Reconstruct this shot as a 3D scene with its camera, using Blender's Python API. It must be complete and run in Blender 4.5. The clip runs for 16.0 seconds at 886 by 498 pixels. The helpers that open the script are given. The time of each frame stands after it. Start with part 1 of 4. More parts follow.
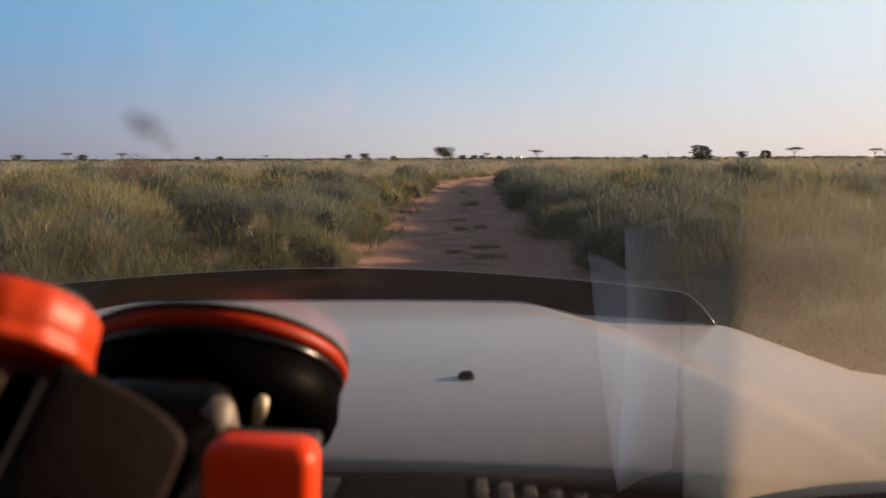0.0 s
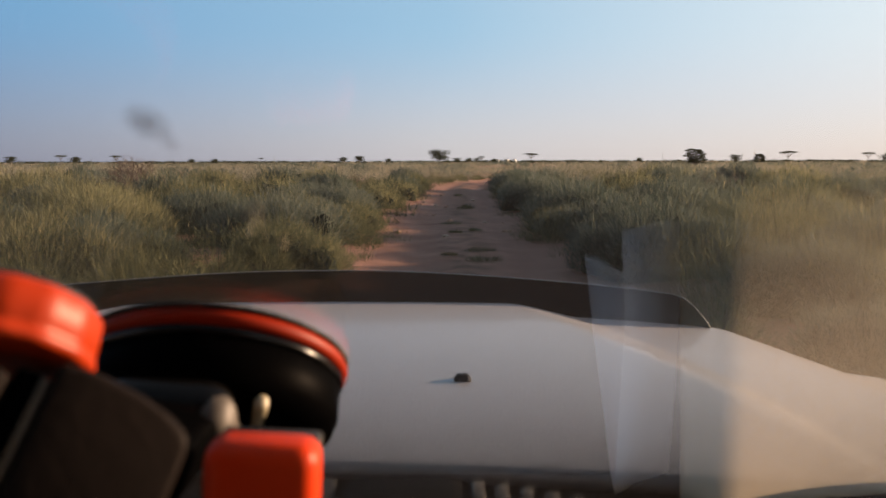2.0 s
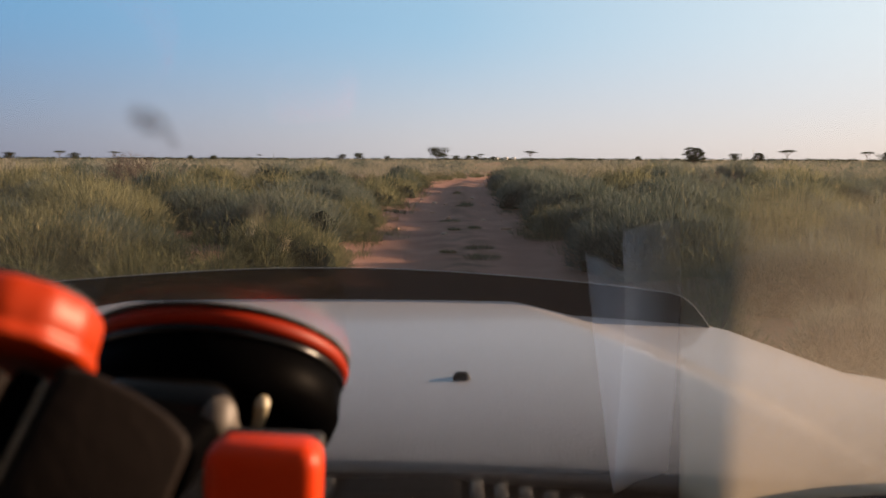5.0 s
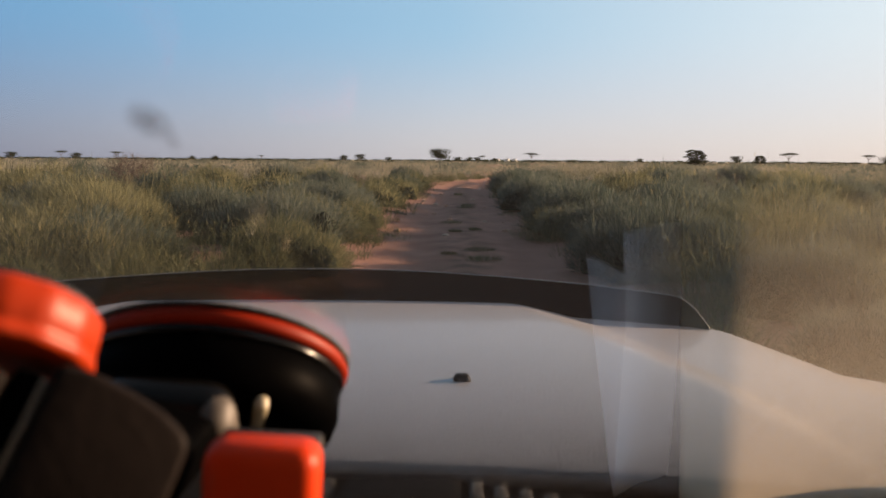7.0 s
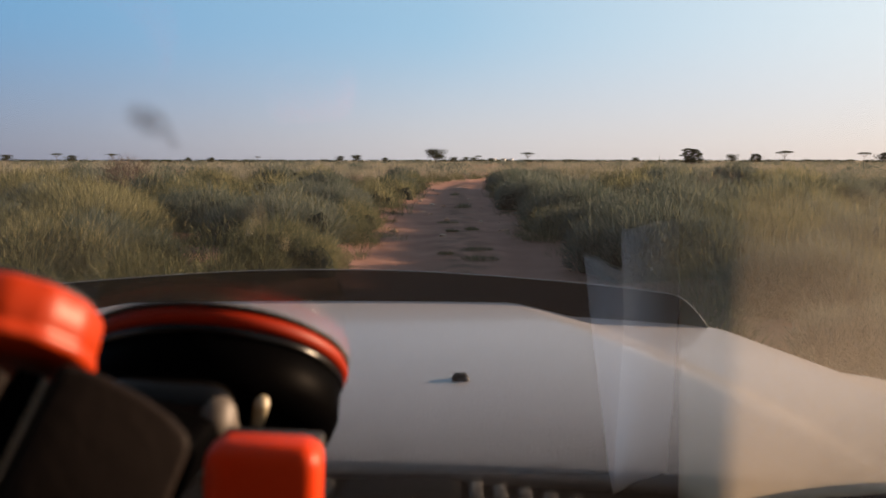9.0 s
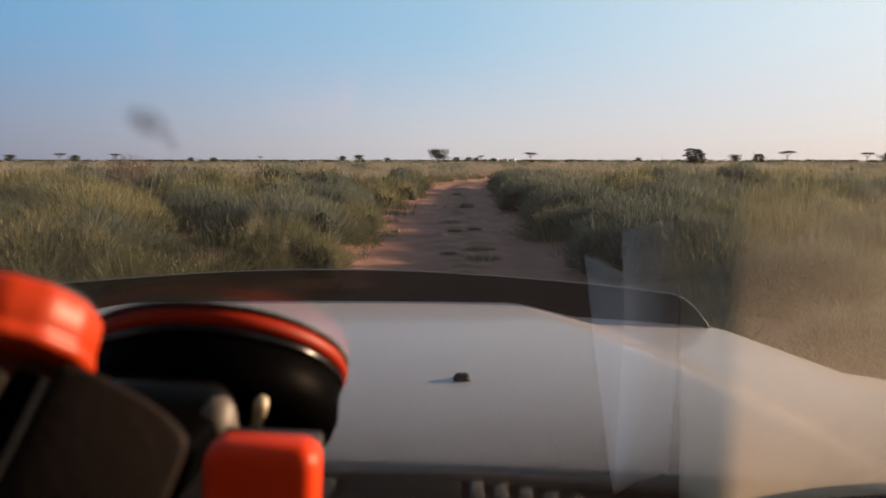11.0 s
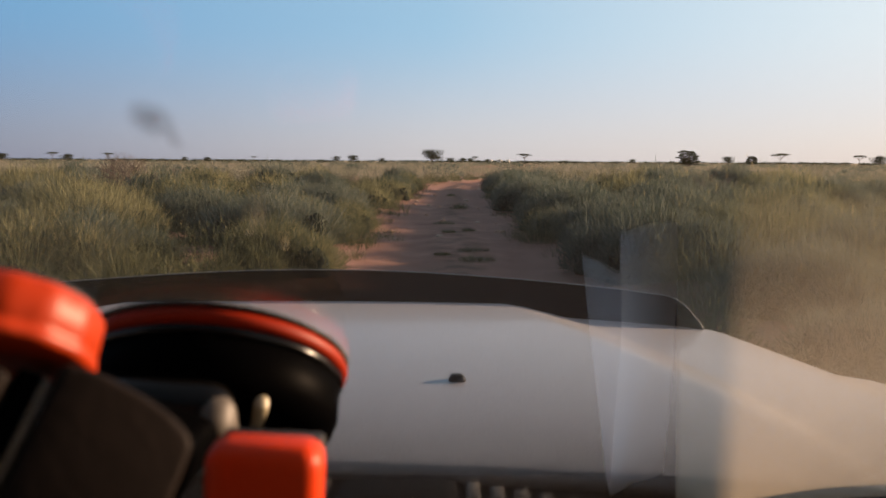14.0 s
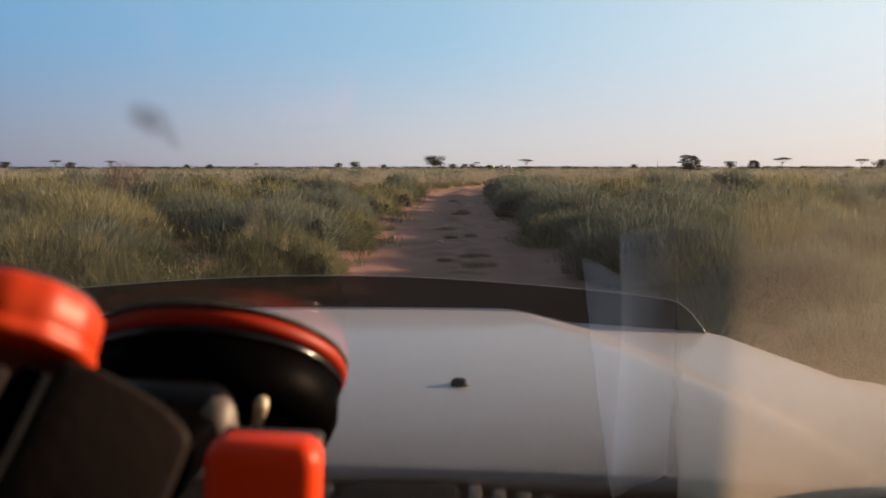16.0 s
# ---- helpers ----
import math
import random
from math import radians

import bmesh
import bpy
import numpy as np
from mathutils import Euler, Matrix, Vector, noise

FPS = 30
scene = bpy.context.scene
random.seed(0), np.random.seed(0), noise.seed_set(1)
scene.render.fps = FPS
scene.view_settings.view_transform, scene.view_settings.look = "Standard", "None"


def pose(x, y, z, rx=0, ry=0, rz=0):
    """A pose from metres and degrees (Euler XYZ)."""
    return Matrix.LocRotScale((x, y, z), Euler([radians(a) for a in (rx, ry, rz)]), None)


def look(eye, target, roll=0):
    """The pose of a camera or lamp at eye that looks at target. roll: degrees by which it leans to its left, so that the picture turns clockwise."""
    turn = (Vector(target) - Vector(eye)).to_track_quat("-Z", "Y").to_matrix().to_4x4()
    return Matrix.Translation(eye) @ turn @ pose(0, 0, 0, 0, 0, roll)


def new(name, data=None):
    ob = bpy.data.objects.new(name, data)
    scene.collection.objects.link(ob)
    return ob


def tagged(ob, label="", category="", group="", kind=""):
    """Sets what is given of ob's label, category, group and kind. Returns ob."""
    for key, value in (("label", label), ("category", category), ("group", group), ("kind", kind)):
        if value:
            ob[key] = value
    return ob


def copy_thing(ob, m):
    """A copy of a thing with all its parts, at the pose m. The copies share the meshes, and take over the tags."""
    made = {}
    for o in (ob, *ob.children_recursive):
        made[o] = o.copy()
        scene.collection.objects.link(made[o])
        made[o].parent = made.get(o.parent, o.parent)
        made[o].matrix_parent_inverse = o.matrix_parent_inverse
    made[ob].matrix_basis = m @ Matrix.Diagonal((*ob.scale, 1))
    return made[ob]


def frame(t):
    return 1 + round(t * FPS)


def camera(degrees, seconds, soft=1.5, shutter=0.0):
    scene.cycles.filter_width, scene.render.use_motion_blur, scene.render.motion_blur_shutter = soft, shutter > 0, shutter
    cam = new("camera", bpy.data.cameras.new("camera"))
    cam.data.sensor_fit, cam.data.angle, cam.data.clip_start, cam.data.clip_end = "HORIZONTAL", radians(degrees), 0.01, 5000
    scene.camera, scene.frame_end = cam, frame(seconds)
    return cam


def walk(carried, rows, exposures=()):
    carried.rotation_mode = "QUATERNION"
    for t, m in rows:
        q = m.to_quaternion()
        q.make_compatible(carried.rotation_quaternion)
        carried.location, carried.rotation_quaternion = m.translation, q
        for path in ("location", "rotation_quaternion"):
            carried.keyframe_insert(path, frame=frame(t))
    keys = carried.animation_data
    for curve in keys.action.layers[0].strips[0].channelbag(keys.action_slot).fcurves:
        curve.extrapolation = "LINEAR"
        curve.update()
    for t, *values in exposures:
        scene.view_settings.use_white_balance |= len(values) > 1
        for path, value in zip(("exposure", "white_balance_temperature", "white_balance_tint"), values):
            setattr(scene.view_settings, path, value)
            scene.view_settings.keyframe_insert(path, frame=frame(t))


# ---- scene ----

cam = camera(60.0, 16.0, soft=1.6)
cam.data.dof.use_dof, cam.data.dof.focus_distance, cam.data.dof.aperture_fstop = True, 25.0, 17.0
EXPO = (1.45, 9950, 24)
PATH = [
    (0, 0.00319, -0.00162, 1.45107, 83.248, 0.254, 0.616),
    (0.5, 0.00324, -0.00197, 1.45153, 83.173, 0.115, 0.624),
    (1, 0.00448, -0.00301, 1.45042, 83.492, 0.377, 0.817),
    (1.5, 0.00410, -0.00239, 1.45049, 83.432, 0.371, 0.781),
    (2, 0.00147, -0.00133, 1.45020, 83.464, 0.139, 0.231),
    (2.5, 0.00121, -0.00111, 1.45052, 83.437, -0.163, 0.251),
    (3, -0.00167, 0.00081, 1.45109, 83.189, -0.456, -0.310),
    (3.5, -0.00059, 0.00039, 1.45079, 83.324, -0.433, -0.052),
    (6, 0.00042, 0.00002, 1.45080, 83.253, -0.076, 0.114),
    (6.5, -0.00093, 0.00026, 1.44981, 83.534, -0.226, -0.166),
    (7, 0.00063, 0.00019, 1.45067, 83.385, -0.387, 0.271),
    (7.5, -0.00050, 0.00023, 1.45044, 83.356, -0.189, -0.082),
    (8, 0.00159, -0.00110, 1.45074, 83.339, -0.015, 0.312),
    (8.5, 0.00110, -0.00047, 1.45092, 83.242, 0.040, 0.221),
    (9, 0.00000, 0.00004, 1.45019, 83.396, 0.000, 0.000),
    (11.5, 0.00115, -0.00082, 1.45048, 83.400, -0.036, 0.228),
    (12, 0.00066, -0.00053, 1.45044, 83.435, -0.171, 0.150),
    (12.5, 0.00095, -0.00057, 1.45096, 83.237, 0.013, 0.178),
    (13, -0.00018, 0.00040, 1.45036, 83.398, -0.234, 0.031),
    (13.5, 0.00009, -0.00132, 1.44911, 83.824, -0.151, -0.054),
    (14, -0.00139, 0.00054, 1.45009, 83.456, -0.315, -0.255),
    (14.5, -0.00205, 0.00100, 1.45032, 83.349, -0.318, -0.403),
    (15, -0.00188, 0.00120, 1.45044, 83.333, -0.399, -0.323),
    (15.5, 0.00150, -0.00097, 1.45102, 83.259, 0.000, 0.286),
    (16, -0.00004, -0.00120, 1.44863, 83.901, 0.034, -0.112),
]
walk(cam, [(t, pose(x, y, z, rx, ry, rz)) for t, x, y, z, rx, ry, rz in PATH], exposures=[(0, *EXPO), (16, *EXPO)])

# ---- light ----
SUN_AZ, SUN_EL = radians(67), radians(10)
world = bpy.data.worlds.new("world")
scene.world = world
world.use_nodes = True
wn = world.node_tree.nodes
sky = wn.new("ShaderNodeTexSky")
sky.sky_type, sky.sun_disc, sky.sun_elevation, sky.sun_rotation = "NISHITA", False, SUN_EL, SUN_AZ
sky.air_density, sky.dust_density, sky.ozone_density, sky.altitude = 0.72, 1.9, 4.3, 900
wl = world.node_tree.links


def blend(fac, a, b):
    """Mixes two colours of the sky; each of them is a number, a colour or a node's output."""
    mix = wn.new("ShaderNodeMix")
    mix.data_type = "RGBA"
    for key, value in (("Factor", fac), ("A", a), ("B", b)):
        if isinstance(value, bpy.types.NodeSocket):
            wl.new(value, mix.inputs[key])
        else:
            mix.inputs[key].default_value = value
    return mix.outputs["Result"]


def rise(src, z0, z1, a, b):
    r = wn.new("ShaderNodeMapRange")
    r.interpolation_type = "SMOOTHSTEP"
    for key, value in (("From Min", z0), ("From Max", z1), ("To Min", a), ("To Max", b)):
        r.inputs[key].default_value = value
    wl.new(src, r.inputs["Value"])
    return r.outputs[0]


def dust(colors):
    """The colour of the dusty air, from the side away from the sun to the sunny side."""
    ramp = wn.new("ShaderNodeValToRGB")
    stops = ramp.color_ramp.elements
    for p, _ in colors[1:-1]:
        stops.new(p)
    for e, (_, c) in zip(stops, colors):
        e.color = (*[v / 5 for v in c], 1)
    wl.new(sunward.outputs["Fac"], ramp.inputs[0])
    up = wn.new("ShaderNodeVectorMath")
    up.operation = "SCALE"
    up.inputs["Scale"].default_value = 5.6
    wl.new(ramp.outputs[0], up.inputs[0])
    return up.outputs[0]


height, sunward = wn.new("ShaderNodeTexGradient"), wn.new("ShaderNodeTexGradient")
height.texture_mapping.mapping_x = "Z"
sunward.texture_mapping.scale, sunward.texture_mapping.translation = (0.5, 0.5, 0.5), (0.5, 0, 0)
low = dust([(0, (0.78, 1.02, 1.85)), (0.25, (0.78, 1.12, 2.03)), (0.5, (1.77, 2.22, 3.08)), (0.75, (2.33, 2.72, 3.49)), (1, (4.2, 4.2, 3.9))])
high = dust([(0, (0.22, 1.22, 2.80)), (0.25, (0.24, 1.36, 3.06)), (0.5, (0.78, 2.10, 3.66)), (0.75, (2.15, 3.25, 4.32)), (1, (3.2, 4.0, 4.8))])
upper = blend(0.31, sky.outputs[0], (1.22, 2.18, 2.85, 1))
hazy = blend(rise(height.outputs["Fac"], 0.0, 0.18, 0, 1), low, high)
wl.new(blend(rise(height.outputs["Fac"], 0.12, 0.6, 0.8, 0), upper, hazy), wn["Background"].inputs[0])
wn["Background"].inputs[1].default_value = 0.10
sun = new("sun", bpy.data.lights.new("sun", "SUN"))
sun.data.energy, sun.data.angle, sun.data.color = 4.3, radians(1.4), (1.0, 0.86, 0.73)
sun_way = Vector((math.sin(SUN_AZ) * math.cos(SUN_EL), math.cos(SUN_AZ) * math.cos(SUN_EL), math.sin(SUN_EL)))
sun.matrix_world = look(sun_way * 50, (0, 0, 0))


# ---- materials ----
def material(name, color, rough=0.6, metal=0.0, spread=0.12, scale=8.0, bump=0.0, fine=60.0, coat=0.0, spec=0.5):
    """A surface whose colour varies at a large and a fine scale, with a fine relief."""
    m = bpy.data.materials.new(name)
    m.use_nodes = True
    n, l = m.node_tree.nodes, m.node_tree.links
    b = n["Principled BSDF"]
    b.inputs["Roughness"].default_value, b.inputs["Metallic"].default_value = rough, metal
    b.inputs["Coat Weight"].default_value, b.inputs["Coat Roughness"].default_value = coat, 0.12
    b.inputs["Specular IOR Level"].default_value = spec
    at = n.new("ShaderNodeNewGeometry")
    big, small = n.new("ShaderNodeTexNoise"), n.new("ShaderNodeTexNoise")
    big.inputs["Scale"].default_value, small.inputs["Scale"].default_value = scale, fine
    for x in (big, small):
        x.inputs["Detail"].default_value = 4
        l.new(at.outputs["Position"], x.inputs["Vector"])
    add = n.new("ShaderNodeMath")
    add.operation = "ADD"
    l.new(big.outputs[0], add.inputs[0])
    l.new(small.outputs[0], add.inputs[1])
    ramp = n.new("ShaderNodeMapRange")
    ramp.inputs["From Min"].default_value, ramp.inputs["From Max"].default_value = 0.6, 1.4
    ramp.inputs["To Min"].default_value, ramp.inputs["To Max"].default_value = 1 - spread, 1 + spread
    l.new(add.outputs[0], ramp.inputs["Value"])
    mix = n.new("ShaderNodeVectorMath")
    mix.operation = "SCALE"
    mix.inputs[0].default_value = color
    l.new(ramp.outputs[0], mix.inputs["Scale"])
    l.new(mix.outputs[0], b.inputs["Base Color"])
    if bump:
        bp = n.new("ShaderNodeBump")
        bp.inputs["Strength"].default_value, bp.inputs["Distance"].default_value = bump, 0.01
        l.new(small.outputs[0], bp.inputs["Height"])
        l.new(bp.outputs[0], b.inputs["Normal"])
    return m


def plant(name, low, high, patch=0.12, through_light=0.35):
    """Leaves or grass: each blade its own tone, in broad patches of two colours, letting some light through."""
    m = bpy.data.materials.new(name)
    m.use_nodes = True
    n, l = m.node_tree.nodes, m.node_tree.links
    n.remove(n["Principled BSDF"])
    at = n.new("ShaderNodeNewGeometry")
    big = n.new("ShaderNodeTexNoise")
    big.inputs["Scale"].default_value, big.inputs["Detail"].default_value = patch, 3
    l.new(at.outputs["Position"], big.inputs["Vector"])
    ran = n.new("ShaderNodeMath")
    ran.operation = "MULTIPLY_ADD"
    ran.inputs[1].default_value, ran.inputs[2].default_value = 0.55, -0.27
    l.new(at.outputs["Random Per Island"], ran.inputs[0])
    add = n.new("ShaderNodeMath")
    l.new(big.outputs[0], add.inputs[0])
    l.new(ran.outputs[0], add.inputs[1])
    ramp = n.new("ShaderNodeValToRGB")
    ramp.color_ramp.elements[0].position, ramp.color_ramp.elements[1].position = 0.37, 0.63
    ramp.color_ramp.elements[0].color, ramp.color_ramp.elements[1].color = (*low, 1), (*high, 1)
    l.new(add.outputs[0], ramp.inputs[0])
    d, t, mx = n.new("ShaderNodeBsdfDiffuse"), n.new("ShaderNodeBsdfTranslucent"), n.new("ShaderNodeMixShader")
    mx.inputs[0].default_value = through_light
    for x in (d, t):
        l.new(ramp.outputs[0], x.inputs["Color"])
    l.new(d.outputs[0], mx.inputs[1])
    l.new(t.outputs[0], mx.inputs[2])
    l.new(mx.outputs[0], n["Material Output"].inputs[0])
    return m


PAINT = material("white_car_paint", (0.43, 0.412, 0.425), 0.42, metal=0.15, coat=0.45, spread=0.05, scale=3, fine=400, bump=0.02)
SMOKED = material("smoked_acrylic", (0.013, 0.0112, 0.0108), 0.5, spread=0.2, fine=90, spec=0.02)
EDGE = material("cut_acrylic_edge", (0.22, 0.21, 0.20), 0.35, spread=0.15, fine=200, spec=0.4)

def let_through(m, share, tint):
    """Thin stained plastic: part of the light goes straight through."""
    n, l = m.node_tree.nodes, m.node_tree.links
    clear, mx = n.new("ShaderNodeBsdfTransparent"), n.new("ShaderNodeMixShader")
    clear.inputs[0].default_value, mx.inputs[0].default_value = (*tint, 1), share
    l.new(n["Principled BSDF"].outputs[0], mx.inputs[1])
    l.new(clear.outputs[0], mx.inputs[2])
    l.new(mx.outputs[0], n["Material Output"].inputs[0])


let_through(SMOKED, 0.30, (0.97, 0.92, 0.88))
PLASTIC = material("black_plastic", (0.014, 0.013, 0.013), 0.55, spread=0.25, fine=300, bump=0.1, spec=0.2)
# Pale grey puts the mirrored sky into the slats' colour.
SLAT = material("sky_sheen_grey", (0.26, 0.25, 0.24), 0.5, spread=0.15, fine=200, bump=0.1)
GLOSS_BLACK = material("glossy_black_plastic", (0.0008, 0.0008, 0.0009), 0.42, spread=0.2, fine=200, spec=0.004)
RIM_BLACK = material("polished_black_plastic", (0.002, 0.002, 0.002), 0.2, spread=0.1, fine=200, spec=0.2)
TRIM = material("grey_trim", (0.10, 0.10, 0.105), 0.45, spread=0.2, fine=200, bump=0.1)
ORANGE = material("orange_plastic", (0.47, 0.030, 0.0055), 0.45, spread=0.08, scale=30, fine=500, bump=0.03, spec=0.14)
# The same orange, darkened in place of weaker light on the knob.
KNOB = material("dimmed_orange_plastic", (0.285, 0.021, 0.003), 0.46, spread=0.1, scale=30, fine=500, bump=0.03, spec=0.22)
ARM = material("brown_black_plastic", (0.0080, 0.0055, 0.0047), 0.6, spread=0.2, fine=400, bump=0.05, spec=0.05)
SUNLIT = material("sunlit_beige", (0.052, 0.042, 0.033), 0.6, spread=0.1, fine=300)
ARM_GLINT = material("glint_tan", (0.05, 0.038, 0.026), 0.5, spread=0.15, fine=400)
HUBGREY = material("dark_grey_plastic", (0.0025, 0.0023, 0.0021), 0.27, spec=0.16, spread=0.2, fine=300)
CREAM = material("glint_cream", (0.29, 0.25, 0.17), 0.4, spread=0.1, fine=300)
RUBBER = material("tyre_rubber", (0.02, 0.019, 0.018), 0.85, spread=0.3, fine=80, bump=0.4)
STEEL = material("steel_rim", (0.35, 0.35, 0.36), 0.4, 0.9, spread=0.1)
CABIN = material("cabin_lining", (0.10, 0.095, 0.09), 0.9, spread=0.1, fine=300, bump=0.2)
DASH = material("dashboard_vinyl", (0.02, 0.02, 0.021), 0.75, spread=0.15, fine=350, bump=0.3)
# A darkened copy of the orange plastic: the ring's shade is in the colour.
RING_SHADED = material("shaded_orange_plastic", (0.20, 0.012, 0.003), 0.5, spread=0.08, scale=30, fine=500, spec=0.1)
PAPER = material("white_paper", (0.86, 0.89, 0.95), 0.8, spread=0.05, fine=200)
CARD = material("tan_card", (0.39, 0.315, 0.225), 0.8, spread=0.12, fine=120)
LAMP = material("lamp_lens", (0.6, 0.6, 0.6), 0.15, spread=0.05)
BARK = material("bark", (0.06, 0.048, 0.04), 0.9, spread=0.3, scale=3, fine=30, bump=0.6)
THORN = material("dead_thorn_wood", (0.075, 0.055, 0.045), 0.9, spread=0.3, scale=3, fine=30)
GRASS = plant("tall_grass", (0.033, 0.047, 0.030), (0.166, 0.163, 0.095), 0.45, 0.35)
CLUMP = plant("straw_green_grass", (0.078, 0.089, 0.053), (0.245, 0.228, 0.132), 0.5, 0.4)
HEADS = plant("grass_seed_heads", (0.24, 0.20, 0.10), (0.42, 0.35, 0.20), 0.3)
# Paler and greyer than GRASS: the colour carries the distance haze.
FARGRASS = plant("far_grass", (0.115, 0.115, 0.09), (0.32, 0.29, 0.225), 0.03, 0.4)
LEAF = plant("shrub_leaves", (0.056, 0.080, 0.068), (0.148, 0.166, 0.134), 0.5, 0.4)
# Dark green for the solid cores that imitate shade inside the bushes.
SHADE_CORE = plant("shade_core", (0.028, 0.036, 0.029), (0.065, 0.072, 0.054), 1.2, 0.3)
TREELEAF = plant("acacia_leaves", (0.015, 0.021, 0.012), (0.036, 0.044, 0.023), 0.05, 0.2)


def glass_material():
    m = bpy.data.materials.new("window_glass")
    m.use_nodes = True
    n, l = m.node_tree.nodes, m.node_tree.links
    n.remove(n["Principled BSDF"])
    fr, clear, gl, mx = (n.new("ShaderNode" + k) for k in ("LayerWeight", "BsdfTransparent", "BsdfGlossy", "MixShader"))
    fr.inputs["Blend"].default_value = 0.5
    clear.inputs[0].default_value = (0.97, 0.98, 0.975, 1)
    gl.inputs["Roughness"].default_value = 0.0
    power, part_of = n.new("ShaderNodeMath"), n.new("ShaderNodeMath")
    power.operation, part_of.operation = "POWER", "MULTIPLY_ADD"
    power.inputs[1].default_value, part_of.inputs[1].default_value, part_of.inputs[2].default_value = 4.5, 2.15, 0.002
    l.new(fr.outputs["Facing"], power.inputs[0])
    l.new(power.outputs[0], part_of.inputs[0])
    l.new(part_of.outputs[0], mx.inputs[0])
    l.new(clear.outputs[0], mx.inputs[1])
    l.new(gl.outputs[0], mx.inputs[2])
    film, dusty = n.new("ShaderNodeBsdfTranslucent"), n.new("ShaderNodeMixShader")  # a thin film of dust
    film.inputs[0].default_value = (0.62, 0.55, 0.50, 1)
    dusty.inputs[0].default_value = 0.005
    l.new(mx.outputs[0], dusty.inputs[1])
    l.new(film.outputs[0], dusty.inputs[2])
    l.new(dusty.outputs[0], n["Material Output"].inputs[0])
    return m


GLASS = glass_material()


def smear_material():
    """A cloudy film of dust: one blob with a short tail, broken up by noise."""
    m = bpy.data.materials.new("dust_film")
    m.use_nodes = True
    n, l = m.node_tree.nodes, m.node_tree.links
    n.remove(n["Principled BSDF"])
    at = n.new("ShaderNodeNewGeometry")
    cloud = n.new("ShaderNodeTexNoise")
    cloud.inputs["Scale"].default_value, cloud.inputs["Detail"].default_value = 620, 5
    l.new(at.outputs["Position"], cloud.inputs["Vector"])
    total = None
    for (x, y), (rx, ry), most in (((-0.0550, 0.1452), (0.0050, 0.0048), 0.54), ((-0.0525, 0.1496), (0.0022, 0.0036), 0.24), ((-0.0560, 0.1434), (0.0026, 0.0026), 0.16)):
        sub, mul, size, fade = (n.new("ShaderNode" + k) for k in ("VectorMath", "VectorMath", "VectorMath", "MapRange"))
        sub.operation, mul.operation, size.operation = "SUBTRACT", "MULTIPLY", "LENGTH"
        sub.inputs[1].default_value, mul.inputs[1].default_value = (x, y, 0), (1 / rx, 1 / ry, 0)
        l.new(at.outputs["Position"], sub.inputs[0])
        l.new(sub.outputs[0], mul.inputs[0])
        l.new(mul.outputs[0], size.inputs[0])
        fade.inputs["From Min"].default_value, fade.inputs["From Max"].default_value = 0.1, 1.0
        fade.inputs["To Min"].default_value, fade.inputs["To Max"].default_value = most, 0.0
        l.new(size.outputs["Value"], fade.inputs["Value"])
        if total is None:
            total = fade.outputs[0]
        else:
            add = n.new("ShaderNodeMath")
            l.new(total, add.inputs[0])
            l.new(fade.outputs[0], add.inputs[1])
            total = add.outputs[0]
    mul = n.new("ShaderNodeMath")
    mul.operation, mul.use_clamp = "MULTIPLY", True
    l.new(total, mul.inputs[0])
    l.new(cloud.outputs[0], mul.inputs[1])
    dust, clear, mx = n.new("ShaderNodeBsdfDiffuse"), n.new("ShaderNodeBsdfTransparent"), n.new("ShaderNodeMixShader")
    dust.inputs[0].default_value = (0.22, 0.21, 0.20, 1)
    l.new(mul.outputs[0], mx.inputs[0])
    l.new(clear.outputs[0], mx.inputs[1])
    l.new(dust.outputs[0], mx.inputs[2])
    l.new(mx.outputs[0], n["Material Output"].inputs[0])
    return m


SMEAR = smear_material()


